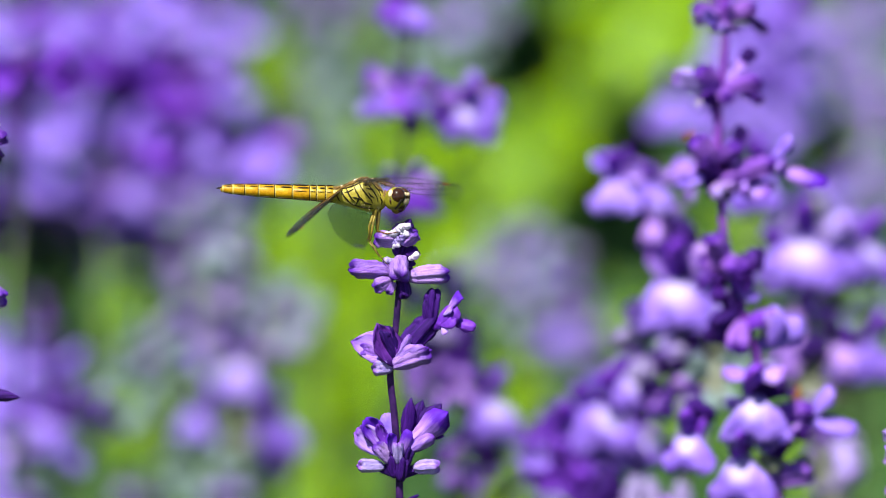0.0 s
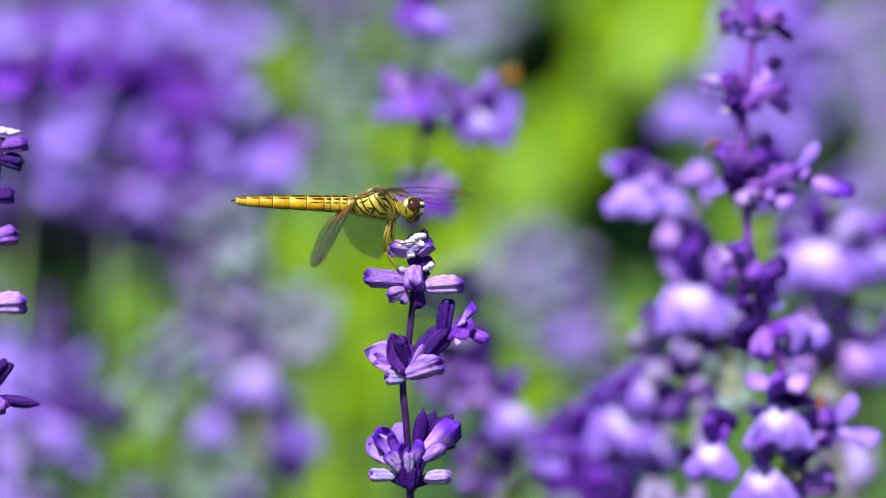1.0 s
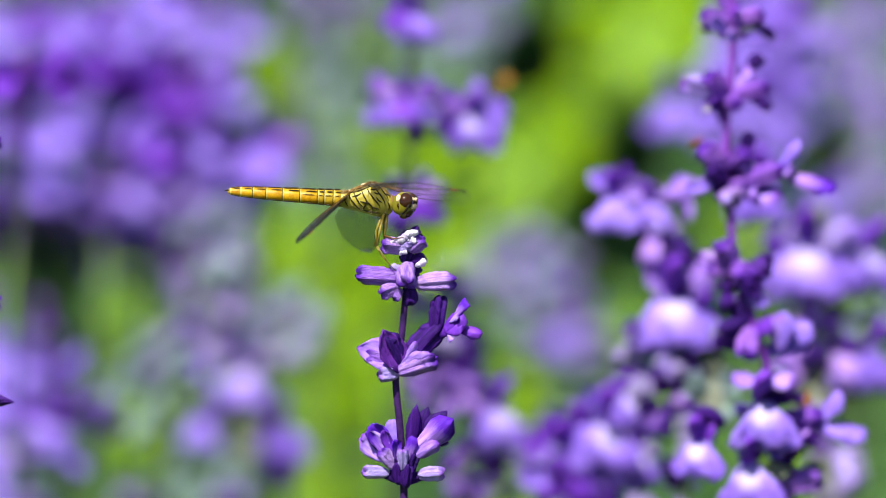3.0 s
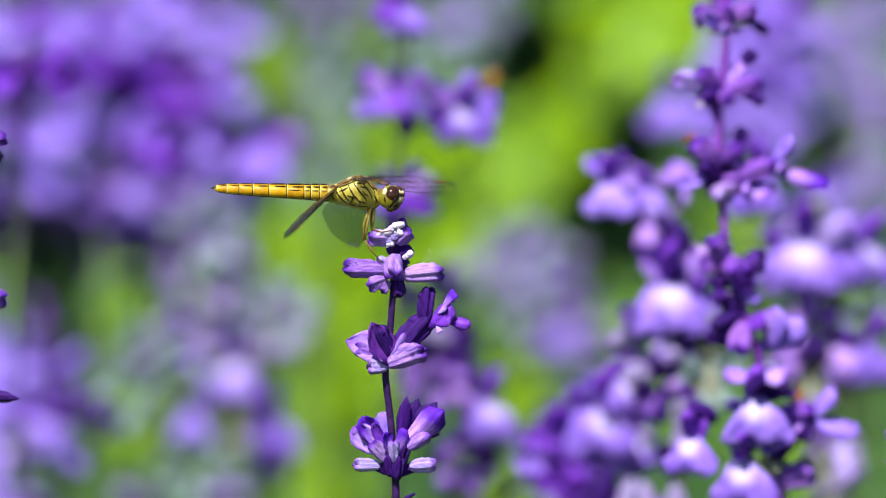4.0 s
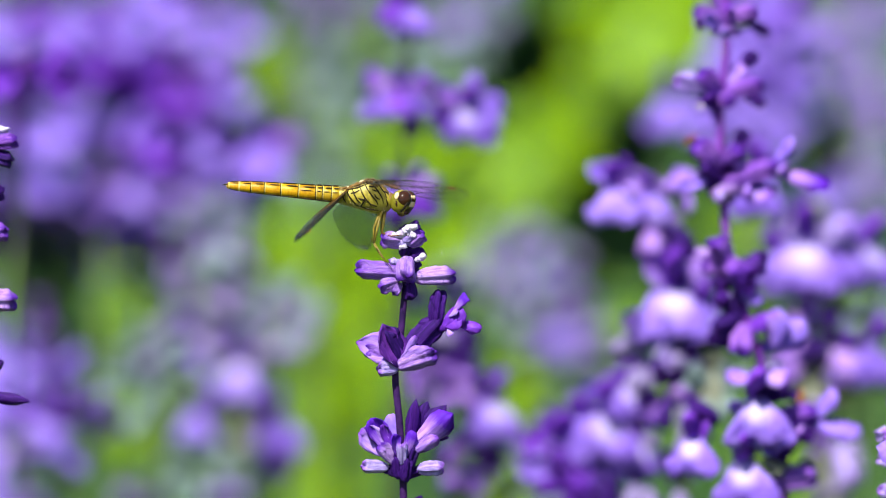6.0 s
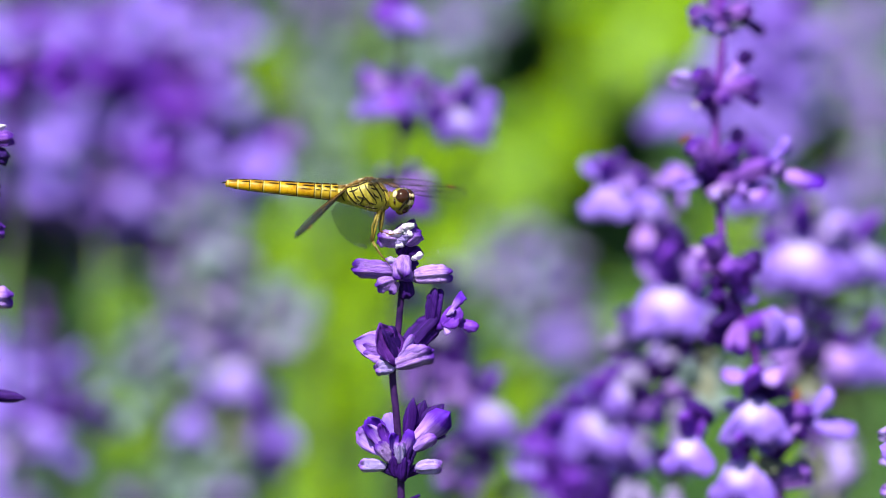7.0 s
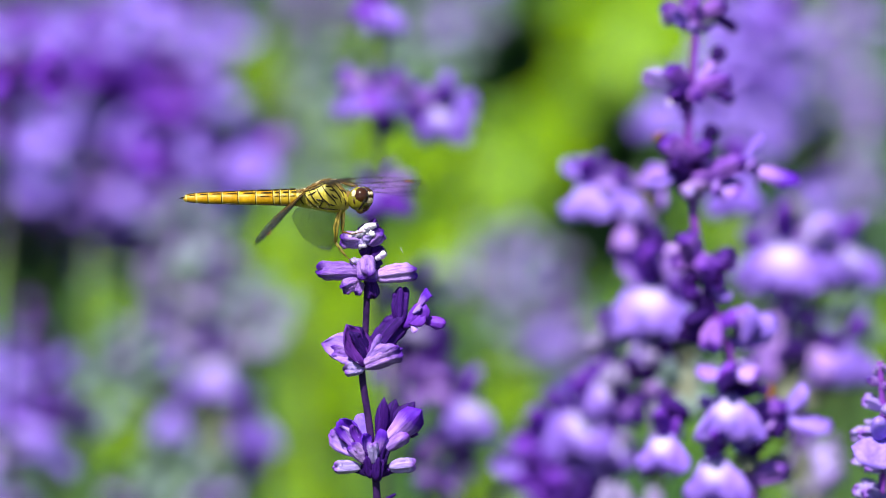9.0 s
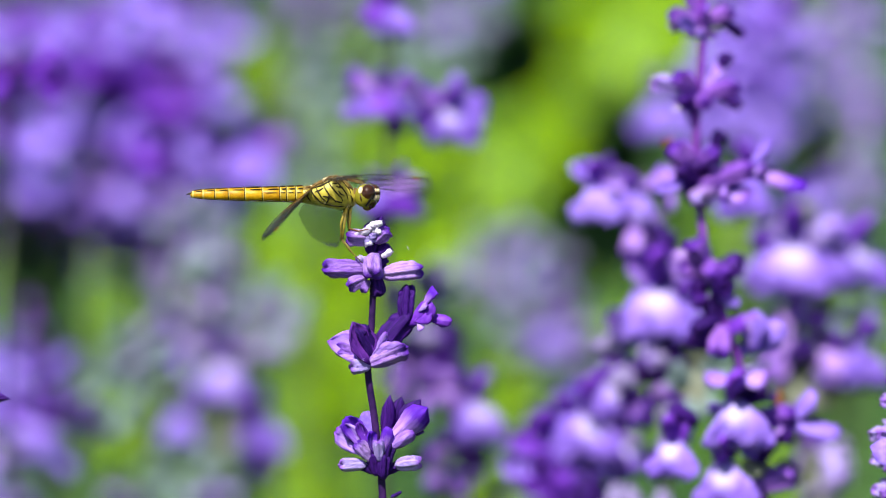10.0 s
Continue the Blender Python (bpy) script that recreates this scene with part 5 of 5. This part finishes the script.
behind((0.0307, -0.0406, 1.740), 220, 91, "d", 0, 1, 0.9)
behind((0.0840, 0.0802, 1.936), 477, 127, "vp", 0, 1, 1.1)
behind((0.0935, 0.0760, 1.945), 428, 127, "pv", 3, 1, 1.15)
behind((0.0790, 0.0648, 1.927), 350, 127, "vp", -3, 1, 1.0)
behind((0.1201, 0.0732, 2.035), 296, 147, "psg", 0, 0.2, 1.2)
behind((0.1152, 0.0215, 1.954), 212, 128, "psg", 0, 0.2, 1.0)
behind((0.0925, 0.0071, 1.780), 142, 117, "pv", 0, 0.5, 0.9)
behind((-0.0396, 0.0813, 2.080), 218, 164, "spg", 0, 0.1, 1.1)
behind((-0.0197, 0.0891, 2.035), 242, 160, "spg", 0, 0.3, 1.1)
behind((0.0105, 0.0843, 2.035), 216, 147, "spg", 0, 0.2, 1.0)
behind((-0.0368, 0.0510, 2.103), 233, 166, "spg", 3, 0.1, 1.0)
behind((-0.0551, -0.0573, 1.840), 181, 97, "p", 0, 0.4, 1.0)
behind((0.1072, 0.0168, 1.945), 186, 127, "psg", 0, 0.2, 1.1)
behind((-0.0613, 0.0002, 1.945), 211, 127, "sspg", 2, 0.1, 1.0)
behind((-0.0565, 0.0778, 1.990), 292, 131, "vps", 0, 0.6, 1.1)
behind((-0.0289, 0.0755, 2.012), 162, 132, "psg", 0, 0.3, 1.1)
behind((-0.0562, 0.0017, 1.927), 186, 114, "pps", 0, 0.2, 1.0)
behind((0.0120, -0.0046, 2.035), 176, 133, "spg", 2, 0.2, 1.1)
behind((-0.0805, -0.0045, 1.990), 174, 131, "spg", 0, 0.2, 1.1)
behind((-0.0674, -0.0060, 1.967), 161, 129, "sspg", 3, 0.2, 1.0)


# ---- the bee ----
def bee():
    """A small amber bee, tail along +x, 7 mm long."""
    mm = 0.001
    body = thing("bee", face(0.01, 0.036, 1.705), "small amber bee with dark bands clinging to a violet flower", "bee")
    ends = (0.6, 1.3, 2.0, 2.7, 3.3, 3.9)
    fat = (0.9, 1.3, 1.42, 1.3, 1.0, 0.35)
    for i in range(5):
        bm = tube(bmesh.new(), [Vector((ends[i], 0, -0.05 * i)) * mm, Vector(((ends[i] + ends[i + 1]) / 2, 0, -0.05 * i)) * mm, Vector((ends[i + 1] + 0.04, 0, -0.05 * i - 0.05)) * mm], [r * mm for r in (fat[i], (fat[i] + fat[i + 1]) / 2 * 1.05, fat[i + 1])], 14)
        ring = part("abdomen_segment", mesh(bm, BEE_AMBER if i < 4 else BROWN, "abdomen_segment"), body)
        bm = tube(bmesh.new(), [Vector((ends[i + 1] - 0.16, 0, -0.05 * i - 0.04)) * mm, Vector((ends[i + 1] + 0.06, 0, -0.05 * i - 0.05)) * mm], (fat[i + 1] * 1.06 * mm,) * 2, 14)
        part("dark_band", mesh(bm, BLACK, "dark_band"), ring)
    bm = ball(bmesh.new(), Vector((-0.5, 0, 0.1)) * mm, Vector((1.25, 1.15, 1.2)) * mm, None, 16, 10)
    thorax = part("thorax", mesh(bm, BROWN, "thorax"), body)
    bm = bmesh.new()
    rng = random.Random(4)
    for _ in range(160):
        d = Vector((rng.gauss(0, 1), rng.gauss(0, 1), rng.gauss(0.4, 1))).normalized()
        tube(bm, [(Vector((-0.5, 0, 0.1)) + d * 1.1) * mm, (Vector((-0.5, 0, 0.1)) + d * 1.55) * mm], (0.03 * mm, 0.01 * mm), 3)
    part("fur", mesh(bm, HAIR, "fur"), thorax, label="short tawny fur")
    head = part("head", mesh(ball(bmesh.new(), Vector((-2.1, 0, -0.1)) * mm, Vector((0.65, 0.95, 0.9)) * mm, None, 14, 10), BROWN, "head"), body)
    for k in (-1, 1):
        part("eye", mesh(ball(bmesh.new(), Vector((-2.2, 0.75 * k, 0.1)) * mm, Vector((0.4, 0.3, 0.6)) * mm, None, 10, 8), EYE_BROWN, "eye"), head)
        part("antenna", mesh(tube(bmesh.new(), [Vector(q) * mm for q in ((-2.5, 0.3 * k, 0.4), (-3.0, 0.6 * k, 0.8), (-3.5, 0.8 * k, 0.5))], (0.08 * mm, 0.07 * mm, 0.05 * mm), 5), BLACK, "antenna"), head)
        for x in (-1.0, -0.5, 0.1):
            leg = tube(bmesh.new(), [Vector(q) * mm for q in ((x, 0.8 * k, -0.7), (x + 0.2, 1.6 * k, -0.9), (x + 0.1, 1.8 * k, -1.9), (x - 0.3, 1.7 * k, -2.6))], (0.16 * mm, 0.14 * mm, 0.11 * mm, 0.05 * mm), 6)
            part("leg", mesh(leg, BROWN, "leg"), body)
        for ln, back in ((4.2, 0.3), (3.0, 0.7)):
            bm = blade(bmesh.new(), [Vector((-0.3 + ln * f, k * (0.5 + back * ln * f * 0.5), 1.0 + 0.25 * f)) * mm for f in (0, 0.25, 0.5, 0.75, 0.95)], [w * mm for w in (0.12, 0.4, 0.6, 0.6, 0.2)], 0.1, 0.006 * mm, 6)
            part("wing", mesh(bm, WING_FORE, "wing"), body, label="clear folded wing")
    return body


visitor = bee()


# ---- foliage of the bed ----
def leaf_heap(name, label, mat, places, seed, leaf=0.045, lift=0.35, spread=0.35):
    """Many small folded leaves, one at each place, in one mesh; lift 0.8 turns them to the sun, 2.1 lets them hang edge on to it."""
    rng = random.Random(seed)
    verts, faces = [], []
    for p in places:
        turn = Euler((rng.gauss(lift, spread), rng.gauss(0, spread), 0)).to_matrix() @ Matrix.Rotation(rng.uniform(0, 6.3), 3, "Z")
        ln, w = leaf * rng.uniform(0.7, 1.3), leaf * rng.uniform(0.22, 0.36)
        i = len(verts)
        for q in ((0, 0, 0), (0.35, 1, 0.25), (0.7, 0.75, 0.12), (1, 0, -0.16), (0.7, -0.75, 0.12), (0.35, -1, 0.25), (0.35, 0, 0), (0.7, 0, -0.04)):
            verts.append(p + turn @ Vector((q[0] * ln, q[1] * w, q[2] * leaf)))
        faces += [(i, i + 6, i + 1), (i, i + 5, i + 6), (i + 6, i + 7, i + 2, i + 1), (i + 5, i + 4, i + 7, i + 6), (i + 7, i + 3, i + 2), (i + 4, i + 3, i + 7)]
    data = bpy.data.meshes.new(name)
    data.from_pydata(verts, [], faces)
    data.materials.append(mat)
    return tagged(new(name, data), label, "foliage", kind="stuff")


bed = random.Random(31)
BASE = [(bed.uniform(-1.6, 1.6), bed.uniform(2.6, 6.6), 0.36 + bed.uniform(-0.05, 0.03), 0.16, 60) for _ in range(150)]
BASE += [(bed.uniform(-0.5, 0.5), bed.uniform(3.0, 6.2), 0.37 + bed.uniform(-0.04, 0.03), 0.14, 70) for _ in range(60)]
BASE += [(bed.uniform(-1.2, 1.2), bed.uniform(1.2, 2.7), 0.22 + bed.uniform(-0.05, 0.03), 0.16, 50) for _ in range(60)]
BASE = [Vector((x + r * a, y + r * b, max(0.02, z + c * 0.03))) for x, y, z, r, n in BASE for a, b, c in [(bed.gauss(0, 0.6), bed.gauss(0, 0.6), bed.gauss(0, 1)) for _ in range(n)]]
leaf_heap("leafy_bed", "low green leaves of the flower bed", LEAF_MID, BASE, 41)

# a bank of leafy shoots behind the flowers: spots painted sunny or shaded, as x, z, radius in millimetres
# the first list is one long arching shoot, sunlight put into its colour
SUN_STREAK = (
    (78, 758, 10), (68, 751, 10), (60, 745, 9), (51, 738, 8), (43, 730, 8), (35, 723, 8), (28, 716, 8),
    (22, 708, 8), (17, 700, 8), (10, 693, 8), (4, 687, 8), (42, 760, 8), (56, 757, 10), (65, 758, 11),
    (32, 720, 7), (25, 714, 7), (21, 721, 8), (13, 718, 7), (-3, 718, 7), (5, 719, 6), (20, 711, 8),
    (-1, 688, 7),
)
SUN_TUFTS = (
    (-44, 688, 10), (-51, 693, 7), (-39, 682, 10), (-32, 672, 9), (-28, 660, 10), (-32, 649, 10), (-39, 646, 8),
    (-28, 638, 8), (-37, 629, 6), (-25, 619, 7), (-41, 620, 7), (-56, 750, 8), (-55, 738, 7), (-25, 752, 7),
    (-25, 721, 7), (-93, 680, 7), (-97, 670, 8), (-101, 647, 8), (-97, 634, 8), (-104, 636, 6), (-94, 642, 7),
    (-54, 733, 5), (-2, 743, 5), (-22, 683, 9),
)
SUN_GAPS = (
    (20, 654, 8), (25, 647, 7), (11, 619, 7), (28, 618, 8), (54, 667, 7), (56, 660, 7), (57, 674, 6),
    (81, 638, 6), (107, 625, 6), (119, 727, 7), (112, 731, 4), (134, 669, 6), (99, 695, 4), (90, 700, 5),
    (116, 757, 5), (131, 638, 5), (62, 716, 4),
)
SHADE_PATCHES = (
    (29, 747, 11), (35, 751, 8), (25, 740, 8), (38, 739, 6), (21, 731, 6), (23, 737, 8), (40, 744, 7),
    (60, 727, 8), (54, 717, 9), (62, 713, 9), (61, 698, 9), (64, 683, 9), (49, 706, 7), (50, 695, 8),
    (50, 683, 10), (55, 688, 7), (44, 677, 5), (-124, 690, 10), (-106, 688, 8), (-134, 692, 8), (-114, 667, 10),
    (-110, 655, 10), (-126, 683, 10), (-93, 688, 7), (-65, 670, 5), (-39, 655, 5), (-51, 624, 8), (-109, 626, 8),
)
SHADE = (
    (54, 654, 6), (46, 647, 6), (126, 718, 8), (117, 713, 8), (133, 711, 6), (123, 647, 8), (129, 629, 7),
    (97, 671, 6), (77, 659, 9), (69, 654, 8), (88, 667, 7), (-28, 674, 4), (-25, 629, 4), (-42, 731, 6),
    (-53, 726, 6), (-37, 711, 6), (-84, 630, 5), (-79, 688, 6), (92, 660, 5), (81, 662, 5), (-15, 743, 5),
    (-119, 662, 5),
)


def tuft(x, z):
    """How sunny the colour of a leaf at x, z of the bank is painted: above 0.3 lime, below -0.3 dark for shade."""
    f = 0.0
    for u, v, r in SUN_STREAK + SUN_TUFTS + SUN_GAPS:
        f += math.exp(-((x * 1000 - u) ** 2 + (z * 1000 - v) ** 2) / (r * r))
    for u, v, r in SHADE_PATCHES + SHADE:
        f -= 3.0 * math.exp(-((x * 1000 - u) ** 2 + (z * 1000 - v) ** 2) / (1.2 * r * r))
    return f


# leaf colour follows the painted sun and shade; shaded leaves sit 3 cm deeper
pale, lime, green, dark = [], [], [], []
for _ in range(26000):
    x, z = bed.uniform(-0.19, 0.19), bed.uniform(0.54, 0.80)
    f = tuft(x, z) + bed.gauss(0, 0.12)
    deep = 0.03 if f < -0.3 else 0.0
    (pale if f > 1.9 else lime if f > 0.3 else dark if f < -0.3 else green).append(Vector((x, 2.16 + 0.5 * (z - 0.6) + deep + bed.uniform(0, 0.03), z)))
leaf_heap("sunlit_leaves", "lime green leaves, coloured bright for full sun", LEAF, lime, 42, 0.011, 0.8)
leaf_heap("pale_leaves", "yellow green leaves, coloured paler for the strongest sun", LEAF_SUNLIT, pale, 45, 0.011, 0.8)
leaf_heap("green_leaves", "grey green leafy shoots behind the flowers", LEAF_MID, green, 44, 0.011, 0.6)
leaf_heap("dark_leaves", "green drooping leaves, coloured dark for shade in the bed", LEAF_SHADED, dark, 43, 0.011, 2.1, 0.12)
back = []
for _ in range(9000):   # taller growth behind, which thins out and falls off to both sides
    x = bed.gauss(0, 0.36)
    z = bed.uniform(0.25, max(0.3, 0.86 - 0.9 * max(0, abs(x) - 0.2)))
    back.append(Vector((x, 2.29 + 0.5 * (z - 0.6) + bed.uniform(-0.06, 0.14) + 0.4 * max(0, abs(x) - 0.2), z)))
leaf_heap("back_leaves", "green leaves of the taller growth at the back of the bed", LEAF_MID, back, 46, 0.022, 0.6)


# ---- what moves ----
def swing(spike, rows):
    """Rows: seconds, millimetres to the right and up, lean in degrees, from where the top was built."""
    rest = spike.matrix_basis.copy()
    walk(spike, [(t, rest @ pose(x / 1000, 0, z / 1000, 0, a, 0)) for t, x, z, a in rows])


def motions():
    swing(perch, (
        (0, 0.00, -0.00, 0.00), (0.5, -0.10, -0.00, -0.28), (1, 0.72, -1.94, 0.97), (1.1, 1.15, -1.86, 1.52), (1.2, 1.57, -1.77, 2.08),
        (1.3, 0.37, -1.51, 1.80), (1.4, 0.10, -2.04, 2.08), (1.5, 0.27, -3.31, 2.91), (1.6, 0.40, -3.96, 2.77), (1.7, -1.51, -3.82, 0.97),
        (1.8, -2.30, -3.79, 0.28), (1.9, 2.84, -3.35, 3.60), (2, 7.11, -3.09, 6.23), (2.1, 4.94, -2.74, 4.01), (2.2, -0.04, -2.75, 0.97),
        (2.3, -1.51, -4.08, 0.28), (2.4, -1.14, -3.80, 0.69), (2.5, -0.77, -1.12, 1.11), (2.6, -0.38, -0.73, 0.14), (2.7, 1.19, -0.85, 0.69),
        (3.8, -0.68, 0.06, -0.28), (4, -1.04, 0.26, -0.55), (4.5, -0.48, -0.12, 0.00), (5, -1.09, -0.23, -0.69), (5.5, -3.31, -0.77, -1.52),
        (5.7, -0.39, -0.56, 0.14), (6.8, 2.24, 1.61, 0.97), (7, 0.87, 0.28, 0.42), (7.5, -0.80, 1.78, -1.80), (8, -3.81, -0.41, -2.21),
        (8.5, -4.13, -0.83, -1.80), (9, -3.68, 0.58, -2.49), (9.5, -3.92, 0.82, -2.49), (10, -2.44, 1.05, -2.35),
    ))
    swing(fly, (
        (0, 0.00, -0.00, 0.00), (0.5, 0.00, 0.13, -0.90), (1, 1.07, -2.01, -0.90), (1.1, 1.22, -1.83, -0.76), (1.2, 2.36, -0.73, 0.79),
        (1.3, 1.28, -0.44, 1.66), (1.4, 0.10, -1.34, -0.44), (1.5, 1.44, -3.86, 0.99), (1.6, 1.63, -4.23, 0.37), (1.7, -0.60, -3.50, 3.98),
        (1.8, -2.51, -4.90, -2.32), (1.9, 4.51, -3.62, 2.51), (2, 10.42, -2.63, 3.85), (2.1, 7.14, -1.83, 2.99), (2.2, 1.51, -2.27, 5.29),
        (2.3, -1.11, -5.46, -1.07), (2.4, -0.37, -5.01, -1.06), (2.5, 0.95, -0.33, 3.10), (2.6, 0.17, -0.10, 1.54), (2.7, 1.67, -0.33, 1.38),
        (3.8, -0.81, -0.18, -1.30), (4, -1.19, 0.31, -0.50), (4.5, -0.48, -0.25, 0.10), (5, -1.55, -0.33, -1.00), (5.5, -4.40, -0.91, -1.90),
        (5.7, -0.44, -0.67, -0.40), (6.8, 2.47, 1.38, 3.70), (7, 1.31, 0.29, 2.10), (7.5, -1.55, 2.06, -1.90), (8, -5.47, -1.24, -2.90),
        (8.5, -5.71, -1.63, -2.70), (9, -5.35, 0.23, -3.20), (9.5, -5.47, 0.63, -1.90), (10, -3.93, 0.90, -2.90),
    ))
    # the bee works the flower, then flies off to another one: millimetres right, up and ahead, and its tilt
    walk(visitor, [(t, face(x / 1000, z / 1000, y / 1000) @ pose(0, 0, 0, 0, a, 25)) for t, x, z, y, a in (
        (0, 9.2, 35.4, 1725, -38), (0.5, 9.3, 35.4, 1725, -38), (1, 12.4, 39.9, 1705, -38), (1.2, 12.0, 39.4, 1705, -38), (1.5, 12.5, 37.9, 1705, -38),
        (1.8, 15.2, 36.6, 1705, -38), (2, 14.6, 37.8, 1705, -38), (2.2, 13.3, 38.0, 1705, -38), (2.5, 13.0, 38.0, 1705, -38), (2.7, 13.4, 38.3, 1705, -38),
        (3.8, 10.8, 39.7, 1705, -38), (4, 10.2, 38.8, 1705, -38), (4.2, 10.5, 39.5, 1705, -38), (4.3, 8.7, 38.5, 1690, -20), (4.4, 19.2, 46.0, 1690, -20),
        (4.5, 34.1, 22.9, 1675, 10), (4.6, 44.2, 14.1, 1675, 10), (4.8, 46.7, 12.2, 1675, 10), (10, 46.5, 11.9, 1675, 10),
    )])
    walk(fly_hind, [(t, hind_pose(a, b, c)) for t, a, b, c in HIND_ROWS])
    walk(fly_head, [(t, HEAD_AT @ pose(0, 0, 0, 0, 0, a)) for t, a in ((0, 0), (0.3, 0), (0.5, -22), (0.7, -4), (1.0, 4), (1.5, 2), (2.0, 6), (2.5, 2), (4.0, 0), (5.7, 2), (6.8, 0), (7.2, -4), (7.5, -26), (7.8, -6), (8.0, 0), (10.0, 0))])
    swing(tall, (
        (0, 0.00, -0.00, 0.00), (0.5, 0.00, -0.12, 0.00), (1, 3.46, -1.61, 0.50), (1.2, 4.03, -1.19, 0.50), (1.5, 2.97, -3.59, 0.30),
        (1.8, 4.43, -3.88, 0.60), (2, 5.32, -4.45, 0.90), (2.5, 4.95, -5.19, -0.30), (2.7, 3.81, -2.59, -0.20), (3.8, -1.58, 0.36, -0.40),
        (4, 0.25, -0.37, -0.20), (4.5, -1.48, -0.25, -0.40), (5, -0.87, -0.62, -0.50), (5.5, 1.11, -1.11, -0.30), (5.7, 0.90, -0.88, -0.30),
        (6.8, 0.34, 0.26, -0.50), (7, -0.12, -0.25, -0.40), (7.5, -2.72, 0.37, -0.60), (8, -2.97, -0.37, -0.60), (8.5, -1.48, -0.12, -0.50),
        (9, -3.83, 0.74, -0.70), (9.5, -3.09, -0.12, -0.70), (10, -2.10, -0.62, -0.90),
    ))
    for name in ("second", "crowded"):
        swing(SWAYERS[name], (
            (0, 0.00, -0.00, 0.00), (0.5, 0.26, -0.13, 0.00), (1, 1.28, -0.64, 0.00), (1.5, 2.04, -3.06, 0.00), (2, 1.79, -3.57, 0.00),
            (2.5, 0.26, -4.46, 0.00), (4, -1.28, -0.77, 0.00), (4.5, -2.42, -0.77, 0.00), (5, -1.28, -1.15, 0.00), (5.5, -0.13, -2.04, 0.00),
            (7, -1.53, -1.15, 0.00), (7.5, -2.42, -0.77, 0.00), (8, -2.68, -0.77, 0.00), (8.5, -2.81, -1.40, 0.00), (9, -3.83, -0.77, 0.00),
            (9.5, -2.93, -0.64, 0.00), (10, -1.79, -1.28, 0.00),
        ))
    swing(SWAYERS["third"], (
        (0, 0.00, -0.00, 0.00), (0.5, 0.66, -0.00, 0.00), (1, 0.93, -0.00, 0.00), (1.5, 2.79, -1.99, 0.00), (2, 1.33, -2.25, 0.00),
        (2.5, 0.27, -1.86, 0.00), (4, 0.00, -0.40, 0.00), (4.5, -0.93, -0.27, 0.00), (5, -0.13, -0.53, 0.00), (5.5, 0.40, -0.66, 0.00),
        (7, -0.40, -0.13, 0.00), (7.5, -0.66, -0.27, 0.00), (8, -1.19, -0.53, 0.00), (8.5, -1.46, -0.66, 0.00), (9, -2.12, -0.13, 0.00),
        (9.5, -1.33, -0.40, 0.00), (10, 0.00, -0.40, 0.00),
    ))
    for name in ("mid", "midlow", "low"):
        swing(SWAYERS[name], (
            (0, 0.00, -0.00, 0.00), (0.5, -0.13, -0.00, 0.00), (1, 1.72, -0.66, 0.00), (1.5, 1.19, -1.59, 0.00), (2, 2.39, -2.92, 0.00),
            (2.5, 1.86, -2.12, 0.00), (4, -0.93, -0.27, 0.00), (4.5, -1.59, 0.27, 0.00), (5, -0.66, -0.00, 0.00), (5.5, 0.27, -0.13, 0.00),
            (7, -0.80, -0.00, 0.00), (7.5, -1.86, 0.80, 0.00), (8, -2.25, 0.13, 0.00), (8.5, -1.72, 0.13, 0.00), (9, -3.45, 0.66, 0.00),
            (9.5, -1.99, 0.27, 0.00), (10, -1.19, 0.13, 0.00),
        ))
    swing(SWAYERS["edge"], (
        (0, -5.55, 1.42, 0.00), (0.5, -5.32, 1.42, 0.00), (1, -3.31, 0.12, 0.00), (1.2, -3.00, 0.40, 0.00), (1.5, -9.81, -1.54, 0.00),
        (1.8, -9.24, -2.06, 0.00), (2.1, -3.21, -0.50, 0.00), (2.5, -7.45, 0.83, 0.00), (4, -5.67, 1.18, 0.00), (4.5, -6.15, 1.18, 0.00),
        (5, -5.91, 0.95, 0.00), (5.5, -6.74, 0.95, 0.00), (5.7, -5.52, 0.93, 0.00), (6.8, -1.10, 1.20, 0.00), (7, -3.90, 1.42, 0.00),
        (7.2, -0.40, 1.65, 0.00), (7.5, 0.12, 1.77, 0.00), (8, -6.50, 0.83, 0.00), (8.5, -7.33, 0.95, 0.00), (9, -7.68, 1.77, 0.00),
        (9.5, -6.97, 1.54, 0.00), (10, -5.32, 1.77, 0.00),
    ))
    swing(SWAYERS["verge"], (
        (0, 7.04, -0.00, 0.00), (1, 10.07, 0.12, 0.00), (2, 10.31, 0.36, 0.00), (2.5, 11.40, 0.85, 0.00), (4, 7.52, -0.00, 0.00),
        (4.5, 7.28, 0.24, 0.00), (5, 6.91, 0.36, 0.00), (5.5, 5.22, 0.36, 0.00), (7, 6.43, 0.24, 0.00), (7.5, 6.31, 0.24, 0.00),
        (8, 5.58, 0.24, 0.00), (8.5, 6.31, 0.36, 0.00), (9, 2.43, 0.61, 0.00), (9.5, 4.61, 0.36, 0.00), (10, 6.43, 0.61, 0.00),
    ))


motions()
